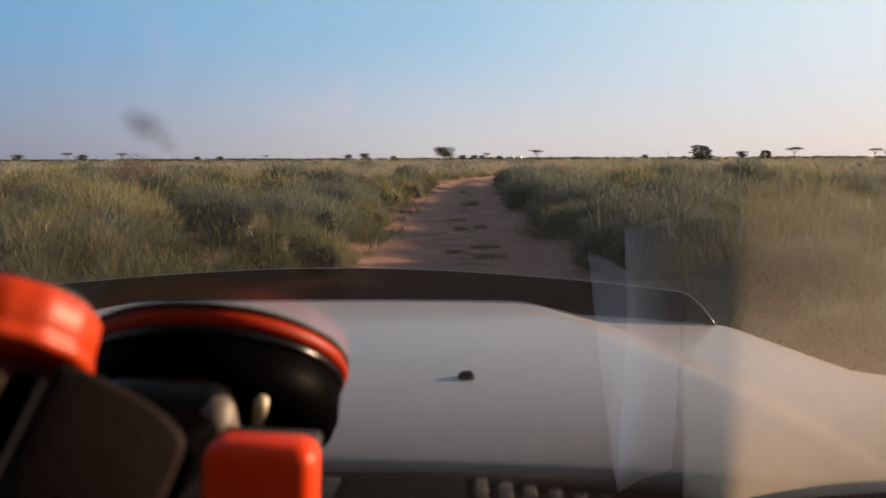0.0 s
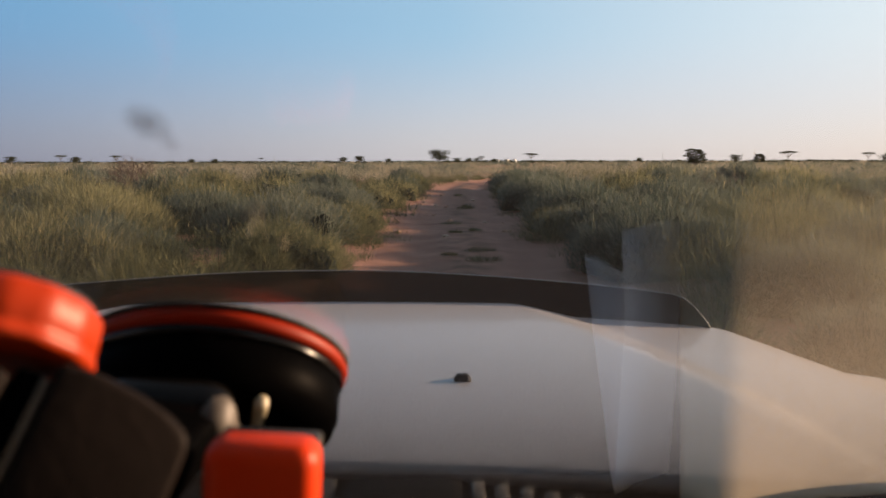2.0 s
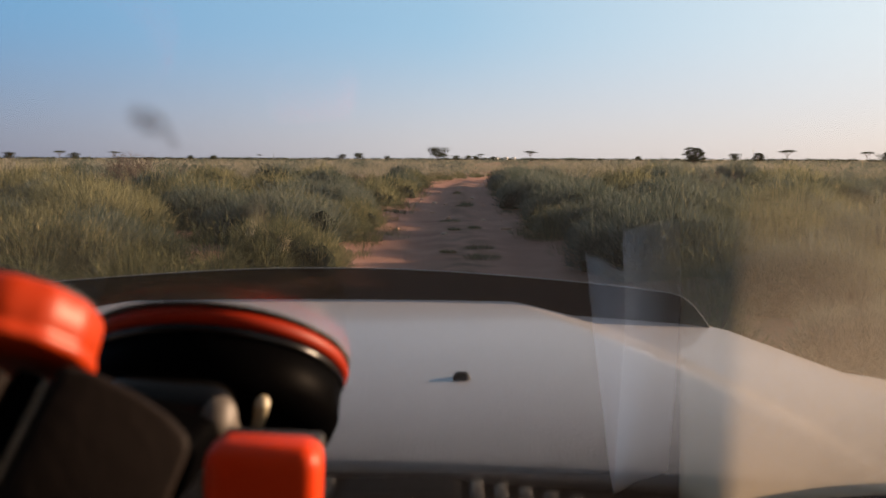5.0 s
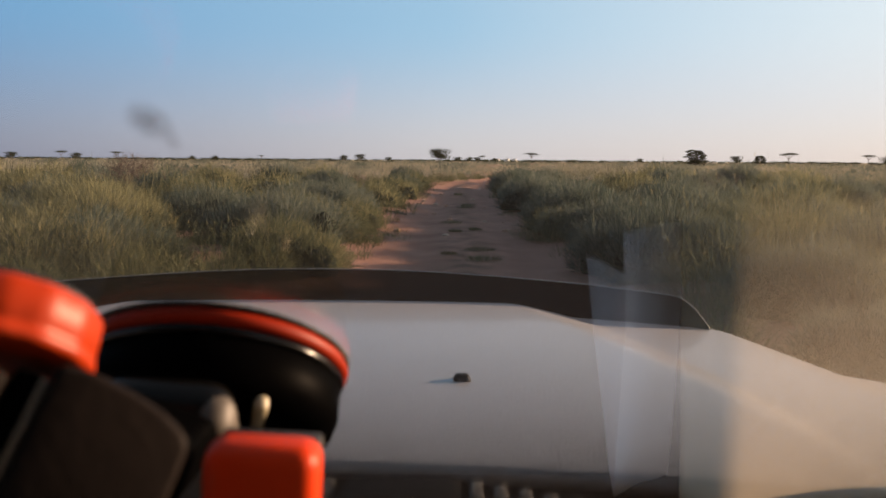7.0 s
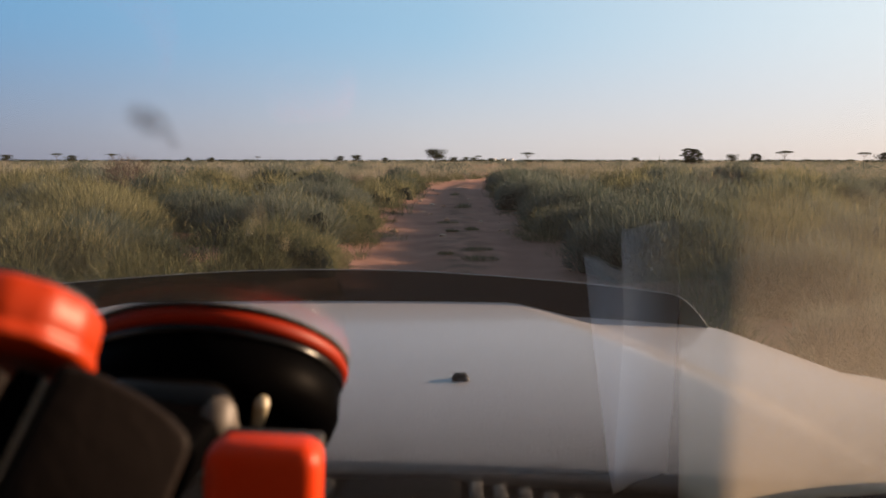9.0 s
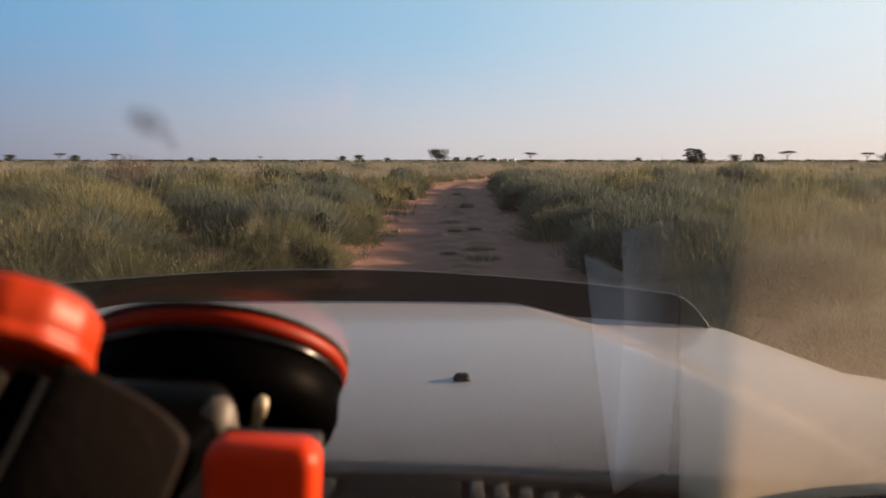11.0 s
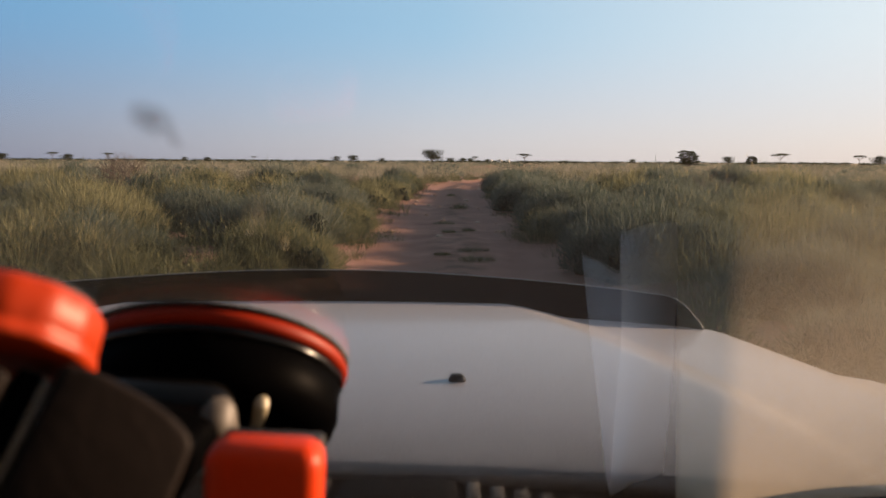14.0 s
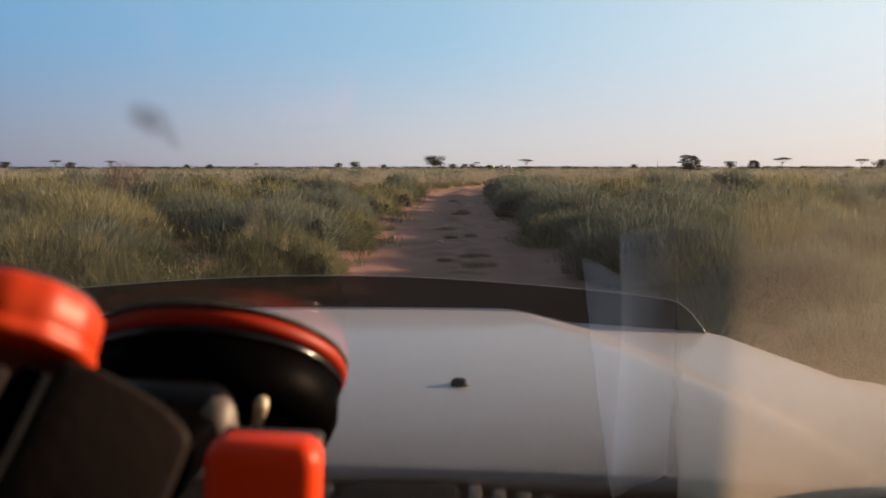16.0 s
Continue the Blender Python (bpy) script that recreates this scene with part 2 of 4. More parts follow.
def ground_material():
    """Red sand, with straw litter and green-grey growth away from the track."""
    m = bpy.data.materials.new("red_sand")
    m.use_nodes = True
    n, l = m.node_tree.nodes, m.node_tree.links
    b = n["Principled BSDF"]
    b.inputs["Roughness"].default_value = 0.95
    b.inputs["Specular IOR Level"].default_value = 0.1
    at = n.new("ShaderNodeNewGeometry")
    xyz = n.new("ShaderNodeSeparateXYZ")
    l.new(at.outputs["Position"], xyz.inputs[0])

    def noise_at(scale, detail=5):
        x = n.new("ShaderNodeTexNoise")
        x.inputs["Scale"].default_value, x.inputs["Detail"].default_value = scale, detail
        l.new(at.outputs["Position"], x.inputs["Vector"])
        return x.outputs[0]

    def ramp(src, a, b_, ca, cb):
        r = n.new("ShaderNodeValToRGB")
        r.color_ramp.elements[0].position, r.color_ramp.elements[1].position = a, b_
        r.color_ramp.elements[0].color, r.color_ramp.elements[1].color = (*ca, 1), (*cb, 1)
        l.new(src, r.inputs[0])
        return r.outputs[0]

    sand = ramp(noise_at(1.3), 0.3, 0.7, (0.255, 0.122, 0.095), (0.355, 0.188, 0.146))
    grit = ramp(noise_at(45), 0.35, 0.7, (0.75, 0.75, 0.75), (1.15, 1.12, 1.1))
    mul = n.new("ShaderNodeMix")
    mul.data_type, mul.blend_type = "RGBA", "MULTIPLY"
    mul.inputs[0].default_value = 1
    l.new(sand, mul.inputs[6])
    l.new(grit, mul.inputs[7])
    veld = ramp(noise_at(0.02, 8), 0.35, 0.65, (0.15, 0.125, 0.085), (0.31, 0.255, 0.17))
    # the grown plain begins some way off the track
    sq = n.new("ShaderNodeMath")
    sq.operation = "MULTIPLY"
    l.new(xyz.outputs[1], sq.inputs[0])
    l.new(xyz.outputs[1], sq.inputs[1])
    bend = n.new("ShaderNodeMath")
    bend.operation = "MULTIPLY_ADD"
    bend.inputs[1].default_value, bend.inputs[2].default_value = -0.00035, -0.25
    l.new(sq.outputs[0], bend.inputs[0])
    off = n.new("ShaderNodeMath")
    l.new(xyz.outputs[0], off.inputs[0])
    l.new(bend.outputs[0], off.inputs[1])
    ab = n.new("ShaderNodeMath")
    ab.operation = "ABSOLUTE"
    l.new(off.outputs[0], ab.inputs[0])
    grown = n.new("ShaderNodeMapRange")
    grown.inputs["From Min"].default_value, grown.inputs["From Max"].default_value = 3.0, 14.0
    l.new(ab.outputs[0], grown.inputs["Value"])
    mx = n.new("ShaderNodeMix")
    mx.data_type = "RGBA"
    l.new(grown.outputs[0], mx.inputs[0])
    l.new(mul.outputs[2], mx.inputs[6])
    l.new(veld, mx.inputs[7])
    # brown plant litter along the ridge between the ruts and in loose drifts beside it
    ridge = n.new("ShaderNodeMapRange")
    ridge.inputs["From Min"].default_value, ridge.inputs["From Max"].default_value = 0.62, 0.15
    l.new(ab.outputs[0], ridge.inputs["Value"])
    drift = n.new("ShaderNodeMath")
    drift.operation = "MULTIPLY"
    l.new(ridge.outputs[0], drift.inputs[0])
    l.new(ramp(noise_at(2.1, 7), 0.42, 0.60, (0, 0, 0), (0.75, 0.75, 0.75)), drift.inputs[1])
    lit = n.new("ShaderNodeMix")
    lit.data_type = "RGBA"
    lit.inputs[7].default_value = (0.10, 0.066, 0.048, 1)
    l.new(drift.outputs[0], lit.inputs[0])
    l.new(mx.outputs[2], lit.inputs[6])
    l.new(lit.outputs[2], b.inputs["Base Color"])
    bp = n.new("ShaderNodeBump")
    bp.inputs["Strength"].default_value, bp.inputs["Distance"].default_value = 0.6, 0.03
    l.new(noise_at(9, 8), bp.inputs["Height"])
    l.new(bp.outputs[0], b.inputs["Normal"])
    return m


SAND = ground_material()


# ---- building helpers ----
def part(name, bm, mat, parent=None, label="", smooth=True):
    me = bpy.data.meshes.new(name)
    bm.to_mesh(me)
    bm.free()
    me.materials.append(mat)
    if smooth:
        me.shade_smooth()
    ob = new(name, me)
    ob.parent = parent
    return tagged(ob, label)


def thing(name, x, y, z, label, category, group="", kind=""):
    ob = new(name)
    ob.location = (x, y, z)
    return tagged(ob, label, category, group, kind)


def under(ob, parent):
    """Hangs ob under parent so that it stays where it was built, in world places."""
    ob.parent = parent
    ob.matrix_parent_inverse = Matrix.Translation(-parent.location)
    return ob


def wpart(name, bm, mat, parent, label="", smooth=True):
    ob = part(name, bm, mat, None, label, smooth)
    root = parent
    while root.parent:
        root = root.parent
    ob.parent = parent
    ob.matrix_parent_inverse = Matrix.Translation(-root.location) if parent is root else Matrix()
    return ob


def box(x0, x1, y0, y1, z0, z1, bevel=0.0, seg=3, m=None):
    bm = bmesh.new()
    bmesh.ops.create_cube(bm, size=1)
    for v in bm.verts:
        v.co = Vector(((x0 + x1) / 2 + v.co.x * (x1 - x0), (y0 + y1) / 2 + v.co.y * (y1 - y0), (z0 + z1) / 2 + v.co.z * (z1 - z0)))
    if bevel:
        bmesh.ops.bevel(bm, geom=bm.edges[:], offset=bevel, segments=seg, affect="EDGES", profile=0.5)
    if m is not None:
        bm.transform(m)
    return bm


def lathe(profile, steps=48, m=None, ridges=0, deep=0.0):
    """Turns (radius, height) pairs about z; ridges: grooves round the rim."""
    bm = bmesh.new()
    rings = []
    for r, h in profile:
        ring = []
        for i in range(steps):
            a = 2 * math.pi * i / steps
            rr = r - (deep * (0.5 + 0.5 * math.cos(a * ridges)) if ridges and r > deep * 3 else 0)
            ring.append(bm.verts.new((rr * math.cos(a), rr * math.sin(a), h)))
        rings.append(ring)
    for a, b in zip(rings, rings[1:]):
        for i in range(steps):
            j = (i + 1) % steps
            bm.faces.new((a[i], a[j], b[j], b[i]))
    bm.faces.new(rings[0][::-1])
    bm.faces.new(rings[-1])
    if m is not None:
        bm.transform(m)
    return bm


def sheet(nu, nv, fn, thick=0.0, way=(0, 0, -1)):
    """A grid of points fn(i/nu, j/nv), with thickness along way."""
    bm = bmesh.new()
    layers = [Vector((0, 0, 0))] + ([Vector(way) * thick] if thick else [])
    grids = [[[bm.verts.new(Vector(fn(i / nu, j / nv)) + o) for j in range(nv + 1)] for i in range(nu + 1)] for o in layers]
    for g, flip in zip(grids, (False, True)):
        for i in range(nu):
            for j in range(nv):
                q = (g[i][j], g[i + 1][j], g[i + 1][j + 1], g[i][j + 1])
                bm.faces.new(q[::-1] if flip else q)
    if thick:
        a, b = grids
        rim = [(i, 0) for i in range(nu)] + [(nu, j) for j in range(nv)] + [(i, nv) for i in range(nu, 0, -1)] + [(0, j) for j in range(nv, 0, -1)]
        for (i, j), (k, m_) in zip(rim, rim[1:] + rim[:1]):
            bm.faces.new((a[i][j], b[i][j], b[k][m_], a[k][m_]))
    bmesh.ops.recalc_face_normals(bm, faces=bm.faces[:])
    return bm


def tube(bm, pts, radii, sides=6):
    """A tapered branch through pts."""
    rings = []
    for k, (p, r) in enumerate(zip(pts, radii)):
        d = (Vector(pts[min(k + 1, len(pts) - 1)]) - Vector(pts[max(k - 1, 0)])).normalized()
        q = d.to_track_quat("Z", "Y")
        rings.append([bm.verts.new(Vector(p) + q @ Vector((r * math.cos(2 * math.pi * i / sides), r * math.sin(2 * math.pi * i / sides), 0))) for i in range(sides)])
    for a, b in zip(rings, rings[1:]):
        for i in range(sides):
            j = (i + 1) % sides
            bm.faces.new((a[i], a[j], b[j], b[i]))
    bm.faces.new(rings[-1])
    return bm


def smooth_step(a, b, x):
    t = min(1, max(0, (x - a) / (b - a)))
    return t * t * (3 - 2 * t)


def mesh_from_arrays(name, verts, faces, mat, k):
    """A mesh of many loose faces with k corners each, from numpy arrays."""
    me = bpy.data.meshes.new(name)
    me.vertices.add(len(verts))
    me.vertices.foreach_set("co", verts.astype(np.float32).ravel())
    me.loops.add(faces.size)
    me.loops.foreach_set("vertex_index", faces.astype(np.int32).ravel())
    me.polygons.add(len(faces))
    me.polygons.foreach_set("loop_start", np.arange(0, faces.size, k, dtype=np.int32))
    me.update(calc_edges=True)
    me.materials.append(mat)
    return me


# ---- ground and track ----
def track_x(y):
    """The track's middle line: straight ahead, then turning off behind the shrubs."""
    far_off = max(0, y - 40)
    return -0.25 + 0.50 * smooth_step(0, 11, y) + 0.00035 * y * abs(y) + 0.010 * min(far_off, 45) ** 2 + 0.9 * max(0, y - 85)


def ground_z(x, y):
    off = x - track_x(y)
    z = 0.015 * noise.noise(Vector((x * 0.4, y * 0.2, 3)))
    if abs(off) < 2.2 and abs(y) < 130:
        for s in (-0.78, 0.78):
            z -= 0.05 * math.exp(-((off - s) / 0.30) ** 2)
        z += 0.03 * math.exp(-(off / 0.35) ** 2)
        z += 0.005 * noise.noise(Vector((x * 3, y * 0.7, 0)))
    z += 0.10 * smooth_step(1.2, 2.4, abs(off)) * (1 if abs(y) < 200 else 0)
    return z


def build_ground():
    xs = sorted(set([round(s * v, 3) for s in (-1, 1) for v in (*np.arange(0, 4, 0.16), *np.arange(4, 12, 0.6), *np.geomspace(12, 4000, 22))]))
    ys = sorted(set([round(float(v), 3) for v in (*np.arange(-12, 0, 1.0), *np.arange(0, 45, 0.3), *np.arange(45, 130, 2.0), *np.geomspace(130, 4000, 20), *-np.geomspace(12, 4000, 20))]))
    bm = bmesh.new()
    grid = []
    for y in ys:
        fade = 1 - smooth_step(100, 400, abs(y))
        grid.append([bm.verts.new((x + (track_x(y) if abs(y) < 130 else track_x(math.copysign(130, y))) * fade, y,
                                   ground_z(x + track_x(y), y) if abs(y) < 130 else 0.1)) for x in xs])
    for a, b in zip(grid, grid[1:]):
        for i in range(len(xs) - 1):
            bm.faces.new((a[i], a[i + 1], b[i + 1], b[i]))
    ob = part("ground", bm, SAND)
    tagged(ob, "flat red sandy plain with a two-rut track through dry grass", "ground", kind="structure")


build_ground()

# ---- the car ----
CX = -0.25  # the car's middle line
car = thing("car", CX, -0.5, 0, "dusty white off-road car standing on a sandy track", "car")


def crease_u(d):
    return 0.595 - 0.125 * max(0, (d - 0.6) / 0.95) ** 1.7


def nose_y(u):
    return 1.60 - 0.06 * (abs(u) / 0.75) ** 2


def rear_y(u):
    return 0.5905 - 0.15 * u * u


def bonnet_z(u, d):
    """A raised middle that falls off to both sides over a soft crease, the more the nearer to the nose."""
    a, k = abs(u), smooth_step(0.6, 1.55, d)
    c = crease_u(d)
    z = 1.209 - 0.025 * (d - 0.58) - 0.0227 * (d - 0.58) ** 2 - 0.0032 * (a / 0.5) ** 2 - 0.045 * max(0, a - c)
    z -= (0.004 + 0.0200 * k) * smooth_step(c - 0.025 - 0.075 * k, c + 0.02 + 0.03 * k, a)
    z += 0.0006 * math.exp(-((a - c) / 0.009) ** 2)
    z -= 0.006 * max(0, (a - 0.76) / 0.05) ** 2
    n = nose_y(u)
    z -= 0.06 * max(0, (d - n + 0.05) / 0.11) ** 2
    return z


def bonnet_point(a, b):
    u = -0.81 + 1.62 * a
    y0 = rear_y(u)
    d = y0 + (nose_y(u) + 0.06 - y0) * b
    return (CX + u, d, bonnet_z(u, d))


wpart("bonnet", sheet(216, 70, bonnet_point, 0.012), PAINT, car, "dusty white painted bonnet")


def deflector_y(u):
    return 1.655 - 0.165 * (abs(u) / 0.775) ** 3


def deflector_top(u):
    return 1.2172 - 0.05 * u * u - 0.0062 * smooth_step(0.05, 0.5, abs(u)) - 0.075 * max(0, (abs(u) - 0.70) / 0.075) ** 2


def deflector_point(a, b):
    u = 0.775 * (2 * a - 1)
    low = 1.09
    return (CX + u, deflector_y(u) - 0.03 * b, low + (deflector_top(u) - low) * b)


deflector = wpart("bug_deflector", sheet(90, 8, deflector_point, 0.004, (0, -1, 0)), SMOKED, car, "dark smoked acrylic bug deflector")
lip = bmesh.new()
lip_us = [0.775 * (i / 40 - 1) for i in range(81)]
tube(lip, [(CX + u, deflector_y(u) - 0.031, deflector_top(u) + 0.0005) for u in lip_us], [0.0014] * 81, 6)
wpart("deflector_edge", lip, EDGE, deflector, "thin polished edge")

for s in (-1, 1):
    def fender_point(a, b, s=s):
        d = 0.36 + 1.24 * a
        top = bonnet_z(0.81, min(d, 1.5)) - 0.006
        arch = 0.42 ** 2 - (d - 1.0) ** 2
        low = max(0.5, 0.38 + math.sqrt(arch) if arch > 0 else 0.5)
        if b < 0.5:
            k = b / 0.5
            fall = 0.015 + 0.055 * smooth_step(1.14, 1.30, d)
            u, z = 0.817 + 0.125 * k, top - 0.008 - fall * k - 0.05 * max(0, (k - 0.8) / 0.2) ** 2
        else:
            k = (b - 0.5) / 0.5
            side = top - 0.073 - 0.055 * smooth_step(1.14, 1.30, d)
            u, z = 0.942, side + (low - side) * k
        return (CX + s * (u - 0.10 * smooth_step(1.3, 1.62, d) * (b > 0.2)), d, z)
    wpart("fender", sheet(40, 24, fender_point, 0.006, (-s, 0, 0)), PAINT, car, "dusty white front wing")

    def door_point(y0, y1, s=s):
        def f(a, b):
            z = 0.45 + 0.63 * b
            return (CX + s * (0.942 - 0.03 * (2 * b - 1) ** 2), y0 + (y1 - y0) * a, z)
        return f
    for y0, y1 in ((0.35, -0.62), (-0.63, -1.45)):
        door = wpart("door", sheet(6, 8, door_point(y0, y1), 0.03, (-s, 0, 0)), PAINT, car)
        wpart("door_handle", box(CX + s * 0.945 - 0.015, CX + s * 0.945 + 0.015, y1 + 0.08, y1 + 0.24, 0.94, 0.965, 0.006), PLASTIC, door, "black plastic handle")

    def quarter_point(a, b, s=s):
        y = -1.46 - 1.25 * a
        arch = 0.42 ** 2 - (y + 1.85) ** 2
        low = max(0.5, 0.38 + math.sqrt(arch) if arch > 0 else 0.5)
        return (CX + s * (0.942 - 0.03 * (2 * b - 1) ** 2 - 0.08 * smooth_step(0.85, 1, a)), y, low + (1.08 - low) * b)
    wpart("rear_quarter", sheet(30, 8, quarter_point, 0.02, (-s, 0, 0)), PAINT, car)
    # pillars: the slanted one beside the windscreen, then three upright ones
    pil = bmesh.new()
    tube(pil, [(CX + s * 0.84, 0.42, 1.17), (CX + s * 0.78, 0.01, 1.48), (CX + s * 0.70, -0.41, 1.80)], [0.022, 0.020, 0.024], 10)
    wpart("windscreen_pillar", pil, PAINT, car)
    for y in (-0.63, -1.45, -2.62):
        pil = bmesh.new()
        tube(pil, [(CX + s * 0.90, y, 1.06), (CX + s * 0.84, y, 1.45), (CX + s * 0.70, y + 0.02, 1.80)], [0.04, 0.038, 0.04], 10)
        wpart("door_pillar", pil, PAINT, car)
    for y0, y1 in ((-0.67, -1.41), (-1.49, -2.58)):
        win = wpart("side_window", sheet(4, 6, lambda a, b, y0=y0, y1=y1, s=s: (CX + s * (0.905 - 0.20 * b ** 1.6), y0 + (y1 - y0) * a, 1.08 + 0.70 * b), 0.004, (-s, 0, 0)), GLASS, car)
        win.visible_shadow = False
    for y in (1.0, -1.85):
        spin = Matrix.Translation((CX + s * 0.80, y, 0.36)) @ Matrix.Rotation(radians(90), 4, "Y")
        tyre = lathe([(0.23, -0.11), (0.33, -0.12), (0.372, -0.095), (0.378, 0), (0.372, 0.095), (0.33, 0.12), (0.23, 0.11)], 72, spin, 36, 0.006)
        wheel = wpart("wheel", tyre, RUBBER, car, "black all-terrain tyre on a steel rim")
        wpart("rim", lathe([(0.06, -0.10), (0.20, -0.07), (0.225, -0.112), (0.235, -0.112), (0.235, 0.112), (0.225, 0.112), (0.20, 0.07), (0.06, 0.10)], 48, spin), STEEL, wheel)
    wpart("headlight", box(CX + s * 0.62 - 0.14, CX + s * 0.62 + 0.14, 1.44, 1.60, 0.86, 1.03, 0.03), LAMP, car, "clear headlight")

wpart("grille", box(CX - 0.46, CX + 0.46, 1.50, 1.62, 0.80, 1.06, 0.02), PLASTIC, car, "black grille")
wpart("bumper", box(CX - 0.86, CX + 0.86, 1.42, 1.74, 0.50, 0.78, 0.06), PLASTIC, car, "black front bumper")
wpart("rear_bumper", box(CX - 0.86, CX + 0.86, -2.86, -2.66, 0.48, 0.72, 0.05), PLASTIC, car)
wpart("tailgate", box(CX - 0.86, CX + 0.86, -2.72, -2.66, 0.55, 1.10, 0.02), PAINT, car)
wpart("rear_window", box(CX - 0.76, CX + 0.76, -2.69, -2.68, 1.10, 1.78), GLASS, car).visible_shadow = False
wpart("roof", sheet(24, 24, lambda a, b: (CX + 1.44 * (a - 0.5), -0.30 - 2.36 * b, 1.80 + 0.05 * math.cos((a - 0.5) * 2.6) * math.sin(0.35 + 2.4 * b)), 0.05), PAINT, car)
wpart("floor_pan", box(CX - 0.85, CX + 0.85, -2.66, 1.4, 0.42, 0.48, 0.01), PLASTIC, car)
wpart("bulkhead", box(CX - 0.80, CX + 0.80, 0.53, 0.56, 0.48, 1.12, 0.01), PLASTIC, car)

wpart("roof_lining", sheet(12, 12, lambda a, b: (CX + 1.36 * (a - 0.5), -0.33 - 2.30 * b, 1.742 + 0.05 * math.cos((a - 0.5) * 2.6) * math.sin(0.35 + 2.4 * b)), 0.006), CABIN, car, "grey fabric roof lining")
# Unseen wall, added to cut the light reaching the holder from behind.
wpart("light_baffle", box(CX - 0.84, CX + 0.84, -0.78, -0.75, 0.48, 1.74, 0.01), CABIN, car, "grey unseen wall added to darken the cabin")

# windscreen: a slanted pane from the cowl up to the roof
GY, GZ, GS = 0.243, 1.385, 0.75


def screen_point(a, b):
    y = 0.505 - 0.82 * b
    u = (2 * a - 1) * (0.80 - 0.09 * b)
    return (CX + u, y - 0.10 * max(0, (abs(u) - 0.56) / 0.24) ** 2, GZ + GS * (GY - y))


screen = wpart("windscreen", sheet(48, 4, screen_point, 0.0012, (0, 0.6, 0.8)), GLASS, car, "dusty laminated windscreen", smooth=False)
screen.visible_shadow = False

smear = wpart("dust_smear", sheet(1, 1, lambda a, b: (-0.069 + 0.026 * a, 0.132 + 0.028 * b, GZ + GS * (GY - 0.132 - 0.028 * b) - 0.0012), 0.0004, (0, 0.6, 0.8)), SMEAR, screen, "smudge of grey dust", smooth=False)
smear.visible_shadow = False


def cowl_point(a, b):
    u = -0.80 + 1.6 * a
    y0 = 0.487 - 0.06 * u * u
    y = y0 + (rear_y(u) + 0.005 - y0) * b
    return (CX + u, y, 1.196 + 0.004 * math.sin(b * 2.6) - 0.03 * u * u)


cowl = wpart("cowl", sheet(60, 10, cowl_point, 0.01), PLASTIC, car, "black plastic cowl with air slots")
for i in range(6):
    x = 0.0248 + 0.018 * i
    wpart("slat", box(x - 0.0052, x + 0.0052, 0.495, 0.564 - 0.0068 * i, 1.198, 1.2065, 0.002), SLAT, cowl, "slat coloured grey for the sky it mirrors")
wpart("wiper_cover", box(-0.080, 0.018, 0.485, 0.575, 1.190, 1.2075, 0.013), PLASTIC, cowl, "rounded black wiper cover")
wpart("wiper_arm", box(-0.13, -0.083, 0.495, 0.574, 1.192, 1.2045, 0.004), TRIM, cowl, "grey wiper arm foot")

# washer nozzles on the bonnet
for x in (0.020, 2 * CX - 0.020):
    z = bonnet_z(x - CX, 0.861)
    bm = box(x - 0.0105, x + 0.0105, 0.851, 0.871, z - 0.004, z + 0.0070, 0.003, 2)
    for v in bm.verts:
        k = 1 - 0.35 * smooth_step(z, z + 0.0070, v.co.z)
        v.co.x, v.co.y = x + (v.co.x - x) * k, 0.861 + (v.co.y - 0.861) * k
    noz = wpart("washer_nozzle", bm, PLASTIC, car, "small black washer nozzle")
    wpart("jet", box(x + 0.005, x + 0.0085, 0.8505, 0.855, z + 0.001, z + 0.005, 0.0008, 1), TRIM, noz, "grey jet")

# inside: dashboard top, and what lies on it
def dash_point(a, b):
    return (CX + (2 * a - 1) * 0.80, 0.10 + 0.41 * b, 1.112 + 0.012 * math.sin(b * 3.1) - 0.25 * max(0, 0.12 - b))


wpart("dashboard", sheet(20, 14, dash_point, 0.25), DASH, car, "black vinyl dashboard")

def leaf_point(x1, dx1, y0):
    """One leaf of a folded sheet lying along the dashboard, from the ridge down to its edge at x1."""
    def f(a, b):
        y = y0 + (0.495 - y0) * b
        k = (y - 0.29) / 0.205
        x = (0.1125 + 0.012 * k) * (1 - a) + (x1 + dx1 * k) * a
        return (x, y, 1.128 + 0.044 * (1 - a) ** 1.15 * (1 - 0.45 * k) * (0.55 + 0.45 * smooth_step(0.29, 0.36, y)) + 0.0012 * math.sin(9 * a + 7 * b))
    return f


paper = thing("folded_paper", 0.112, 0.38, 1.128, "creased white sheet of paper lying folded on the dashboard", "paper")
for x1, dx1, y0 in ((0.090, 0.036, 0.316), (0.160, 0.010, 0.290)):
    wpart("leaf", sheet(40, 24, leaf_point(x1, dx1, y0), 0.001), PAPER, paper, smooth=False)
# Tan card added for its reflection, the brown veil in the windscreen.
card = part("veil_card", sheet(120, 12, lambda a, b: (0.142 + 0.022 * b + 0.355 * a, 0.243 + 0.247 * b, 1.158 + 0.024 * b + 0.010 * (1 - a) ** 1.3 - 0.011 * max(0, 1 - a / 0.11) ** 2 + 0.002 * math.sin(7 * a + 3 * b)), 0.003), CARD)
tagged(card, "tan card added on the dashboard, mirrored as a brown veil", "folder")

# ---- the phone holder on the windscreen ----
holder = thing("phone_holder", -0.0716, 0.2359, 1.3816, "black and orange plastic phone holder stuck to the windscreen", "phone holder")


